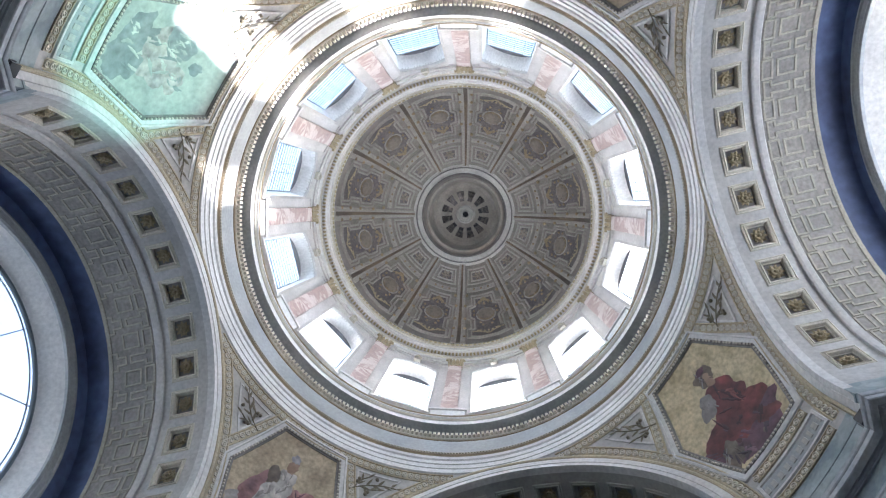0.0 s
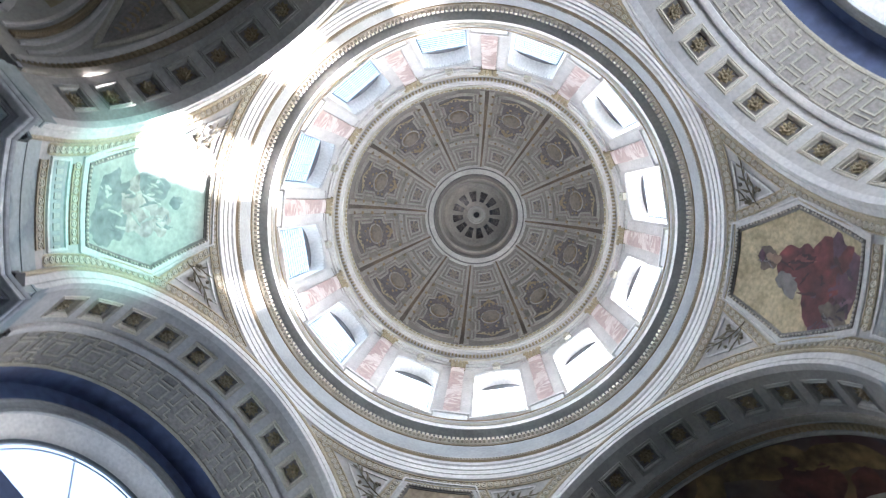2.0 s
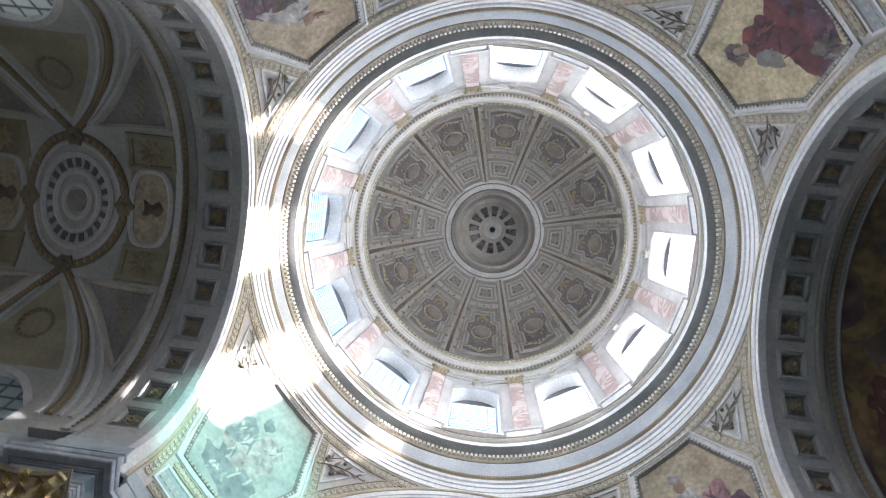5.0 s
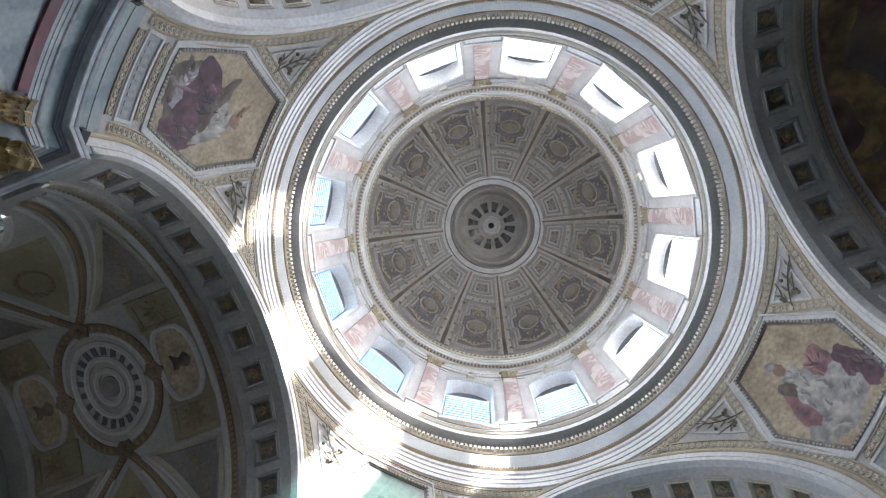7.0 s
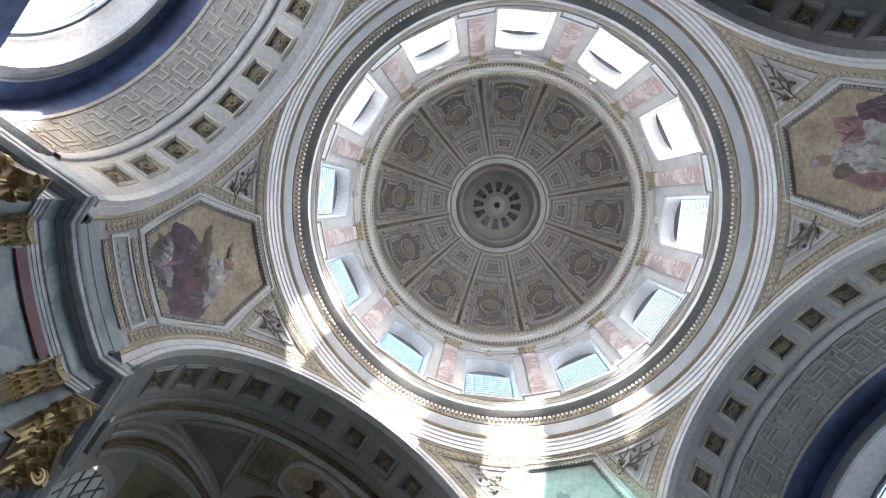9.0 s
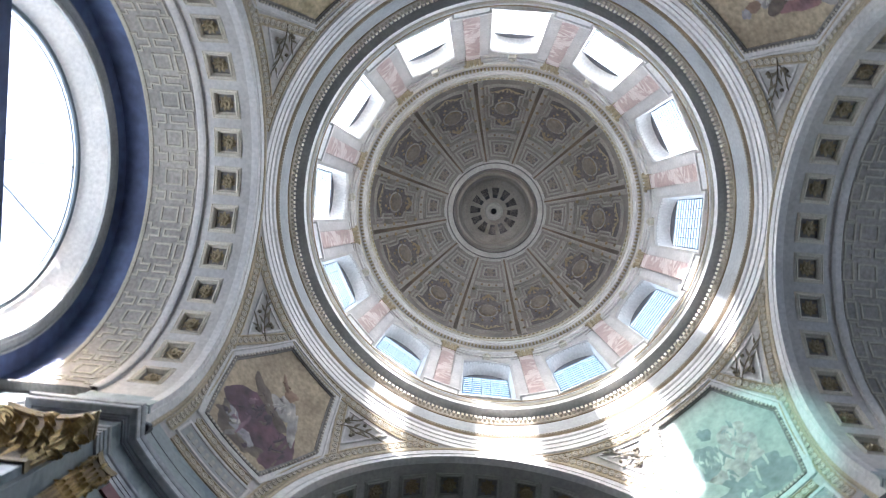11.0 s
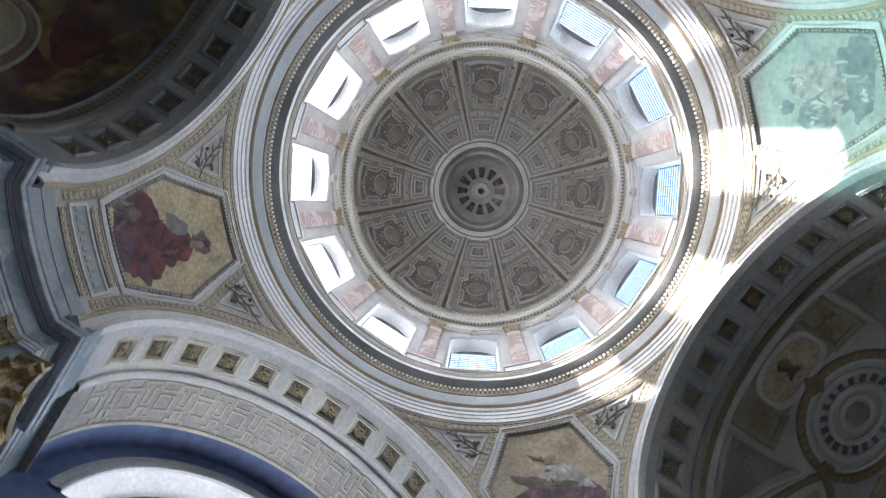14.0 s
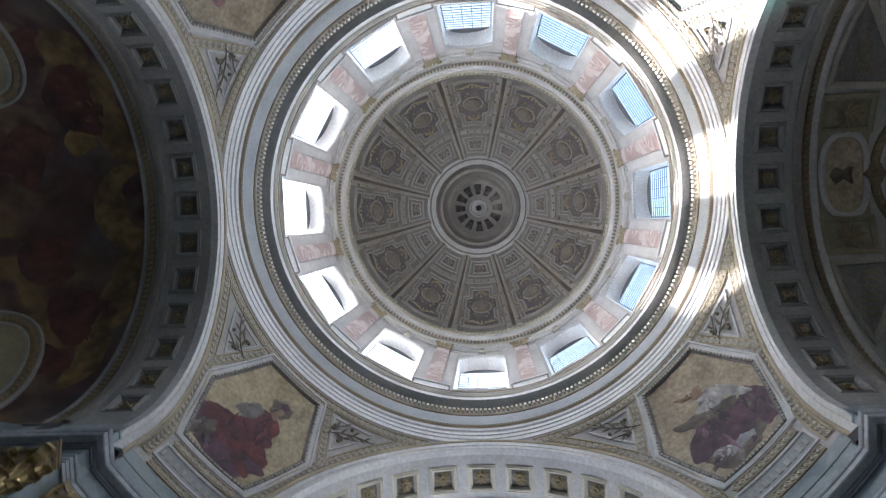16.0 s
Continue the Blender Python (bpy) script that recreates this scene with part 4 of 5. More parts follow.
def dline(pts, n=5, closed=True):
    out = []
    c = len(pts)
    for i in range(c if closed else c - 1):
        p, q = pts[i], pts[(i + 1) % c]
        out += [domep(p[0] + (q[0] - p[0]) * t / n, p[1] + (q[1] - p[1]) * t / n) for t in range(n)]
    if not closed:
        out.append(domep(*pts[-1]))
    return out


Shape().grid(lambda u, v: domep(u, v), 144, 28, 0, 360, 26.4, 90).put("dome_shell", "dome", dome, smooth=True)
fr = path_frames([domep(15, p) for p in np.linspace(27, 88, 26)], dome_n)
band = Shape().sweep([(p, b * (0.45 + 0.55 * i / 25), n) for i, (p, b, n) in enumerate(fr)], [(-0.66, 0), (-0.66, 0.10), (-0.58, 0.15), (-0.30, 0.15), (-0.26, 0.08), (0.26, 0.08), (0.30, 0.15), (0.58, 0.15), (0.66, 0.10), (0.66, 0)]).put("rib", "domeframe", dome, "pale stucco rib")
strip = Shape().sweep([(p, b * (0.45 + 0.55 * i / 25), n) for i, (p, b, n) in enumerate(fr)], [(-0.19, 0.08), (-0.15, 0.13), (0.15, 0.13), (0.19, 0.08)]).put("gilt_strip", "strip", band, "brown gilt strip")


def panel_frame(pts, prof, name, mat, parent):
    line = dline(pts)
    fr = path_frames(line, dome_n, True)
    c = sum(line, Vector()) / len(line)
    if fr[2][1].dot(c - fr[2][0]) > 0:
        fr = [(p, -b, n) for p, b, n in fr]
    return Shape().sweep(fr, prof, True).put(name, mat, parent)


BIG = [(-7.6, 46), (-7.6, 52), (-10.6, 53), (-10.6, 62), (-8.6, 63.5), (-8.6, 70), (-10.4, 71.5), (-10.4, 80), (-5, 81.5), (5, 81.5), (10.4, 80), (10.4, 71.5), (8.6, 70), (8.6, 63.5), (10.6, 62), (10.6, 53), (7.6, 52), (7.6, 46)]
BIG2 = [(-5.6, 48), (-5.6, 53.2), (-8.8, 54.5), (-8.8, 61), (-6.6, 62.5), (-6.6, 71), (-8.6, 72.5), (-8.6, 78.5), (-4, 80), (4, 80), (8.6, 78.5), (8.6, 72.5), (6.6, 71), (6.6, 62.5), (8.8, 61), (8.8, 54.5), (5.6, 53.2), (5.6, 48)]
SMALL = [(-8.5, 30.0), (-9.5, 38.5), (9.5, 38.5), (8.5, 30.0)]
SMALL2 = [(-5.2, 31.8), (-6.0, 36.6), (6.0, 36.6), (5.2, 31.8)]
first = []
pr = [(0.10, 0), (0.09, 0.09), (0.0, 0.11), (-0.05, 0.05), (-0.07, 0.0)]
pr2 = [(0.10, 0), (0.08, 0.12), (0.0, 0.14), (-0.05, 0.06), (-0.08, 0.0)]
first.append(panel_frame(BIG, pr, "panel_frame", "domeframe", dome))
first.append(panel_frame(BIG2, pr2, "inner_panel_frame", "domeframe", dome))
first.append(panel_frame(SMALL, pr, "coffer_frame", "domeframe", dome))
first.append(panel_frame(SMALL2, pr2, "inner_coffer_frame", "domeframe", dome))
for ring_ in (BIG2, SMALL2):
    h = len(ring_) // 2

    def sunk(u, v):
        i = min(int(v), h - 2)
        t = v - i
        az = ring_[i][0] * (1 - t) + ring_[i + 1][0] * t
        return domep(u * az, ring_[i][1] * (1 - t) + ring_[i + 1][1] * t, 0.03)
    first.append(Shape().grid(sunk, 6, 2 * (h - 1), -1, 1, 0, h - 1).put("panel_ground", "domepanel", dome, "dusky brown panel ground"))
first.append(Shape().sweep(path_frames([domep(a, 42.2) for a in np.linspace(-11, 11, 9)], dome_n), [(-0.24, 0), (-0.22, 0.13), (0.22, 0.13), (0.24, 0)]).put("cross_band", "domeframe", dome))


def dome_boss(az, ph, prof, mat, name, petals=0, ln=0.4, w=0.28):
    p = domep(az, ph)
    n = dome_n(p)
    x = Vector((-math.sin(radians(az)), math.cos(radians(az)), 0))
    y = n.cross(x)
    s = Shape()
    if prof:
        s.disc(p, x, y, n, prof, 16)
    for i in range(petals):
        a = TAU * i / petals
        d = x * math.cos(a) + y * math.sin(a)
        s.leaf(p + d * 0.12, d, n.cross(d), n, ln, w, 0.3)
    return s.put(name, mat, dome)


first.append(dome_boss(0, 60.2, [(0.78, 0), (0.76, 0.16), (0.62, 0.18), (0.56, 0.10), (0.30, 0.10), (0.26, 0.26), (0.1, 0.34)], "brown", "rosette", 8, 0.80, 0.20))
first.append(dome_boss(0, 60.2, [(0.74, 0.16), (0.71, 0.26), (0.55, 0.36), (0.30, 0.42), (0.08, 0.44)], "shell", "medallion"))
first.append(dome_boss(0, 60.2, [(0.98, 0), (0.97, 0.10), (0.86, 0.13), (0.80, 0.02), (0.79, 0.0)], "domeframe", "rosette_ring"))
ribs_ = Shape()
for i in range(-4, 5):
    c_ = domep(0, 60.2)
    n_ = dome_n(c_)
    x_ = Vector((0, 1, 0))
    y_ = n_.cross(x_)
    d_ = x_ * math.sin(radians(22 * i)) + y_ * math.cos(radians(22 * i))
    ribs_.leaf(c_ - y_ * 0.48 + n_ * 0.26, d_, n_.cross(d_), n_, 1.02 - 0.10 * abs(i), 0.15, 0.14)
first.append(ribs_.put("shell_ribs", "shell", dome))
first.append(dome_boss(0, 34.3, [(0.16, 0), (0.14, 0.14), (0.05, 0.2)], "shell", "small_rosette", 6, 0.42, 0.26))
orn = Shape()
for i in range(-4, 5):
    az, ph = i * 1.55, 75.4 - 0.12 * i * i
    p = domep(az, ph)
    n = dome_n(p)
    x = Vector((0, 1, 0))
    y = n.cross(x)
    a = radians(90 + i * 22)
    d = x * math.cos(a) + y * math.sin(a)
    orn.leaf(p + n * 0.05, d, n.cross(d), n, 0.5, 0.24, 0.08)
    orn.leaf(p + n * 0.05, -d, n.cross(-d), n, 0.4, 0.2, 0.08)
first.append(orn.put("palmette", "oldgold", dome, "brown gilt palmette"))
orn = Shape()
for i in range(-2, 3):
    p = domep(i * 2.1, 50.6 + 0.2 * i * i)
    n = dome_n(p)
    x = Vector((0, 1, 0))
    y = n.cross(x)
    a = radians(-90 - i * 28)
    d = x * math.cos(a) + y * math.sin(a)
    orn.leaf(p, d, n.cross(d), n, 0.5, 0.24, 0.35)
    orn.leaf(p, -d, n.cross(d), n, 0.4, 0.2, 0.35)
first.append(orn.put("leaf_ornament", "brown", dome))
for k in range(12):
    if k:
        r2 = again(band, "rib", dome, rz(30 * k))
        again(strip, "gilt_strip", r2, Matrix())
        for o in first:
            again(o, o.name.split(".")[0], dome, rz(30 * k))
studs = Shape()
for az in (-12.2, 12.2):
    for ph in (46, 53, 62.5, 71, 80):
        q = domep(az * (1.0 if ph > 50 else 0.9), ph)
        n = dome_n(q)
        x = Vector((0, 1, 0))
        studs.disc(q + n * 0.1, x, n.cross(x), n, [(0.17, 0), (0.14, 0.12), (0.05, 0.17)], 8)
for az, ph in ((-5.5, 42.2), (5.5, 42.2), (0, 42.2), (-3.6, 66.5), (3.6, 66.5), (-6.8, 57), (6.8, 57), (-6.8, 60), (6.8, 60), (0, 64.5), (0, 52.6), (-2.4, 69), (2.4, 69)):
    q = domep(az, ph)
    n = dome_n(q)
    x = Vector((0, 1, 0))
    studs.disc(q + n * 0.12, x, n.cross(x), n, [(0.12, 0), (0.10, 0.08), (0.03, 0.12)], 7)
studs = studs.put("studs", "brown", dome)
for k in range(1, 12):
    again(studs, "studs", dome, rz(30 * k))

# ---- oculus and lantern ----
eye = anchor("lantern", "round white oculus ring and louvred lantern", "lantern", kind="structure")
Shape().lathe([(5.2, 66.9), (4.86, 66.84), (4.74, 66.80), (4.64, 66.78), (4.60, 66.88), (4.20, 66.92), (4.16, 66.84), (4.08, 66.86), (4.05, 67.0)], 96).put("oculus_ring", "oculus", eye, "warm grey oculus ring")
for r_ in (4.70, 4.12):
    Shape().lathe([(r_ + 0.07, 66.83), (r_ + 0.05, 66.74), (r_ - 0.05, 66.74), (r_ - 0.07, 66.83)], 96).put("ring_line", "domepanel", eye, "thin dark ring")
Shape().lathe([(4.05, 67.0), (3.92, 68.4), (3.78, 68.5)], 96).put("lantern_wall", "dome", eye)
Shape().lathe([(3.80, 68.4), (3.62, 68.5), (3.55, 68.8), (3.62, 68.95)], 96).put("lantern_moulding", "domeframe", eye)
Shape().lathe([(3.62, 68.95), (3.50, 71.2), (3.30, 71.6), (2.95, 71.7)], 96).put("lantern_drum", "domeframe", eye)
lc = lambda r: 71.7 + (2.95 - r) * 0.55
s = Shape()
for k in range(12):
    c = 30 * k
    for lo, hi in ((-15, -9), (9, 15)):
        s.grid(lambda u, v: cylp(v, c + u, lc(v)), 2, 3, lo, hi, 0.9, 2.95)
    s.grid(lambda u, v: cylp(v, c + u, lc(v)), 4, 1, -9, 9, 2.52, 2.95)
    s.grid(lambda u, v: cylp(v, c + u, lc(v)), 4, 1, -9, 9, 0.9, 1.45)
    for sg in (-9, 9):
        s.grid(lambda u, v: cylp(u, c + sg, lc(u) + v), 2, 1, 1.45, 2.52, 0, 0.4)
s.weld().put("lantern_ceiling", "domeframe", eye)
Shape().grid(lambda u, v: cylp(v, u, lc(v) + 0.42), 48, 2, 0, 360, 1.3, 2.9).put("louvre_backing", "void", eye, "dark openings behind the louvres")
lv = Shape()
for i in range(-2, 3):
    lv.box(cylp(2.15, i * 3.2, lc(2.15) + 0.2), (0.36, 0, -0.2), (0, 0.018, 0), (0.06, 0, 0.12))
lv = lv.put("louvre", "dome", eye)
for k in range(1, 12):
    again(lv, "louvre", eye, rz(30 * k))
h0 = lc(0.95)
Shape().lathe([(1.0, h0), (0.97, h0 - 0.10), (0.84, h0 - 0.12), (0.78, h0), (0.50, h0 + 0.03), (0.46, h0 - 0.08), (0.34, h0 - 0.10), (0.30, h0)], 40).put("lantern_boss", "oculus", eye, "warm grey central boss")
Shape().lathe([(0.31, h0), (0.28, h0 + 0.6), (0.0, h0 + 0.6)], 24).put("boss_hole", "void", eye, "dark hole in the boss")

# ---- south and north arms: patterned vault, lunette window ----
def arm(k, name):
    e = anchor(name, "dark vaulted arm with stepped stucco pattern", "vault", "side arms", "structure", rz(90 * k))
    Shape().grid(lambda u, v: barrel_point(u, v), 60, 4, -91, 91, 15.3, 17.8).put("vault_band", "keyvault", e)
    # paint and the window's blue flare share one colour here
    Shape().grid(lambda u, v: barrel_point(u, v, 0, 8.32), 60, 4, -91, 91, 17.8, 19.4).put("painted_vault", "lunette", e, "dim painted vault with blue lens flare in its colour")
    fr = [(Vector((0, 17.8, Z_SPR)), Vector((math.sin(radians(t)), 0, math.cos(radians(t)))), Vector((0, -1, 0))) for t in np.linspace(-91, 91, 61)]
    Shape().sweep(fr, [(8.34, 0.10), (8.24, 0.10), (8.22, 0), (8.24, -0.10), (8.34, -0.10)], ends=False).put("vault_rib", "keys", e)

    for sx in (-1, 1):
        Shape().box((sx * 8.5, 17.5, 24.9), (0.3, 0, 0), (0, 2.2, 0), (0, 0, 0.04)).put("vault_foot", "keyvault", e)

    def key_piece(pts):
        line = [barrel_point(math.degrees(x / R_ARCH), y) for x, y in pts]
        return Shape().sweep(path_frames(line, barrel_n, True), [(-0.05, 0), (-0.04, 0.045), (0.04, 0.045), (0.05, 0)], True)
    rect = [(-0.36, 16.25), (0.36, 16.25), (0.36, 17.05), (-0.36, 17.05)]
    tee = [(0.55, 15.62), (1.30, 15.62), (1.30, 15.95), (1.10, 15.95), (1.10, 16.75), (0.75, 16.75), (0.75, 15.95), (0.55, 15.95)]
    tee2 = [(0.5, 17.75), (1.36, 17.75), (1.36, 17.45), (1.12, 17.45), (1.12, 17.0), (0.74, 17.0), (0.74, 17.45), (0.5, 17.45)]
    low = [(-0.42, 15.55), (0.42, 15.55), (0.42, 16.0), (-0.42, 16.0)]
    for key, pts in (("rect", rect), ("tee", tee), ("tee2", tee2), ("low", low)):
        for i in range(-6, 7):
            shared(key, lambda: key_piece(pts), "stucco_key", "keys", e, turn_arch(i * COF_STEP))
    # end wall with a round-headed opening
    zc, r0, r1 = 25.0, 6.75, 6.05
    wall = Shape()
    wall.grid(lambda u, v: Vector(((r0 + (9.6 - r0) * v) * math.sin(radians(u)), 19.1, zc + (r0 + (9.6 - r0) * v) * math.cos(radians(u)))), 48, 2, -90, 90)
    wall.grid(lambda u, v: Vector((u, 19.1, v)), 2, 2, -9.6, 9.6, 0, zc)
    wall.put("wall_end", "lunette", e)
    rev = Shape().grid(lambda u, v: Vector(((r0 + (r1 - r0) * v) * math.sin(radians(u)), 19.1 + 1.1 * v, zc + (r0 + (r1 - r0) * v) * math.cos(radians(u)))), 48, 2, -90, 90)
    rev.grid(lambda u, v: Vector((u, 19.1 + 1.1 * v, zc - 0.2 * (1 - v))), 2, 1, -r0, r0)
    rev.put("window_reveal", "plaster", e, "white splayed window reveal")
    fr = [(Vector((0, 19.1, zc)), Vector((math.sin(radians(t)), 0, math.cos(radians(t)))), Vector((0, -1, 0))) for t in np.linspace(-90, 90, 61)]
    Shape().sweep(fr, [(6.73, -0.1), (6.73, 0.12), (6.86, 0.16), (6.98, 0.10), (7.22, 0.10), (7.26, 0.17), (7.38, 0.14), (7.40, 0.0)], ends=False).put("window_surround", "grey", e, "grey moulded window surround")
    return e


def lunette_window(k):
    e = anchor("window", "large half-round window with thin iron bars", "window", "lunette windows", "structure", rz(90 * k))
    zc, r1 = 25.0, 6.05
    pane = Shape().add([(r1 * math.cos(math.pi * i / 40), 20.16, zc + r1 * math.sin(math.pi * i / 40)) for i in range(41)], [tuple(range(41))]).put("pane", "glass", e)
    pane.visible_shadow = False
    b = Shape()
    for t in (-36, 0, 36):
        d = Vector((math.sin(radians(t)), 0, math.cos(radians(t))))
        sd = Vector((d.z, 0, -d.x))
        b.box(Vector((0, 20.14, zc)) + d * r1 / 2, sd * 0.022, (0, 0.03, 0), d * r1 / 2)
    b.put("glazing_bars", "iron", e)
    fr = [(Vector((0, 20.1, zc)), Vector((math.sin(radians(t)), 0, math.cos(radians(t)))), Vector((0, -1, 0))) for t in np.linspace(-90, 90, 61)]
    Shape().sweep(fr, [(5.88, -0.05), (5.88, 0.08), (5.98, 0.12), (6.1, 0.06)], ends=False).put("window_frame", "iron", e)
    Shape().sweep(fr, [(5.62, -0.02), (5.62, 0.03), (5.67, 0.03), (5.67, -0.02)], ends=False).put("inner_bar", "iron", e)
    return e


for k, nm in ((0, "vault_south"), (2, "vault_north")):
    arm(k, nm)
    lunette_window(k)

# ---- nave vault to the east ----
east = anchor("vault_east", "dim grey and olive stuccoed nave vault", "vault", kind="structure", m=rz(-90))
TH_W = math.degrees(9.3 / 8.6)


def head_cut(y):
    """Where the clerestory opening begins, in metres round from the crown."""
    return 9.3 + 1.9 * abs((y - 21.35) / 2.6) ** 2.2


def vp_head(ss, u, y):
    return barrel_point(ss * math.degrees((9.3 + (head_cut(y) - 9.3) * u) / 8.6), y, 0, 8.6)


Shape().grid(lambda u, v: barrel_point(u, v, 0, 8.6), 44, 8, -TH_W, TH_W, 15.3, 28.0).put("vault_surface", "vault", east)
for lo, hi in ((-91, -TH_W), (TH_W, 91)):
    Shape().grid(lambda u, v: vp_head(math.copysign(1, hi), u, v), 4, 12, 0, 1, 18.75, 23.95).put("vault_foot", "vault", east)
    for y0, y1 in ((15.3, 18.75), (23.95, 28.0)):
        Shape().grid(lambda u, v: barrel_point(u, v, 0, 8.6), 10, 3, lo, hi, y0, y1).put("vault_foot", "vault", east)
Shape().box((0, 28.1, 17), (10, 0, 0), (0, 0.1, 0), (0, 0, 17)).put("wall_east", "vault", east)
R_E = 8.6


def vp(s, y, off=0.0):
    """A point of the nave vault: s metres round from the crown, y metres out."""
    return barrel_point(math.degrees(s / R_E), y, off, R_E)


def vault_line(pts, prof, name, mat, closed=True, fine=3, label=""):
    line = []
    c = len(pts)
    for i in range(c if closed else c - 1):
        p, q = pts[i], pts[(i + 1) % c]
        line += [vp(p[0] + (q[0] - p[0]) * t / fine, p[1] + (q[1] - p[1]) * t / fine) for t in range(fine)]
    if not closed:
        line.append(vp(*pts[-1]))
    return Shape().sweep(path_frames(line, barrel_n, closed), prof, closed).put(name, mat, east, label)


def circle(cy, r, n=48, cs=0.0):
    return [(cs + STRETCH * r * math.cos(TAU * i / n), cy + r * math.sin(TAU * i / n)) for i in range(n)]


WY, STRETCH = 21.35, 1.32
thin0 = [(-0.10, 0), (-0.08, 0.09), (0.08, 0.09), (0.10, 0)]
bead = [(-0.16, 0), (-0.14, 0.10), (0, 0.16), (0.14, 0.10), (0.16, 0)]
wide = [(-0.21, 0), (-0.19, 0.10), (-0.10, 0.13), (0.10, 0.13), (0.19, 0.10), (0.21, 0)]
for r, pf, mt in ((2.50, wide, "brown"), (2.22, thin0, "field"), (1.78, bead, "field"), (1.14, bead, "field"), (0.66, bead, "field")):
    vault_line(circle(WY, r), pf, "wheel_ring", mt, fine=1)
for i in range(20):
    a = TAU * i / 20
    p = vp(STRETCH * 1.46 * math.cos(a), WY + 1.46 * math.sin(a), 0.005)
    n = barrel_n(p)
    d = (p - vp(0, WY)).normalized()
    d = (d - n * d.dot(n)).normalized()
    t = n.cross(d)
    Shape().box(p, d * 0.24, t * 0.15, n * 0.03, 0.85).put("wheel_panel", "dark", east)
p = vp(0, WY)
Shape().disc(p, (1, 0, 0), (0, 1, 0), (0, 0, -1), [(0.56, 0), (0.54, 0.12), (0.28, 0.24), (0.12, 0.26)], 20).put("wheel_boss", "domeframe", east)
for cy, sg in ((WY - 3.85, 1), (WY + 3.85, -1)):
    ov = []
    for i in range(40):
        a = TAU * i / 40
        ov.append((1.92 * math.copysign(abs(math.cos(a)) ** 0.8, math.cos(a)), cy + 1.02 * math.copysign(abs(math.sin(a)) ** 0.7, math.sin(a))))
    vault_line(ov, bead, "oval_frame", "field", fine=1)
    Shape().add([vp(a * 0.96, cy + (b - cy) * 0.95, 0.02) for a, b in ov] + [vp(0, cy, 0.02)], [(i, (i + 1) % 40, 40) for i in range(40)]).put("oval_painting", "tan_ground", east, "dim tan oval painting")
    Shape().add([vp(0.72 * math.cos(TAU * i / 20), cy + 0.50 * math.sin(TAU * i / 20) * (1 + 0.3 * math.sin(3 * TAU * i / 20)), 0.03) for i in range(20)], [tuple(range(20))]).put("painted_shape", "umber", east)
    for ss in (-1, 1):
        vault_line([(ss * 2.05, cy - 1.22), (ss * 3.62, cy - 1.22), (ss * 3.62, cy + 1.05), (ss * 2.05, cy + 1.05)], bead, "panel_frame", "olive")
        o = Shape()
        for i in range(9):
            a = TAU * i / 9
            c = vp(ss * 2.85, cy - 0.05)
            n = barrel_n(c)
            x = Vector((0, 1, 0))
            d = x * math.cos(a) + n.cross(x) * math.sin(a)
            o.leaf(c + d * 0.1, d, n.cross(d), n, 0.62, 0.26, 0.35)
        o.put("stucco_flower", "oldgold", east)
thin = [(-0.10, 0), (-0.08, 0.09), (0.08, 0.09), (0.10, 0)]
bandp = [(-0.19, 0), (-0.17, 0.10), (0.17, 0.10), (0.19, 0)]
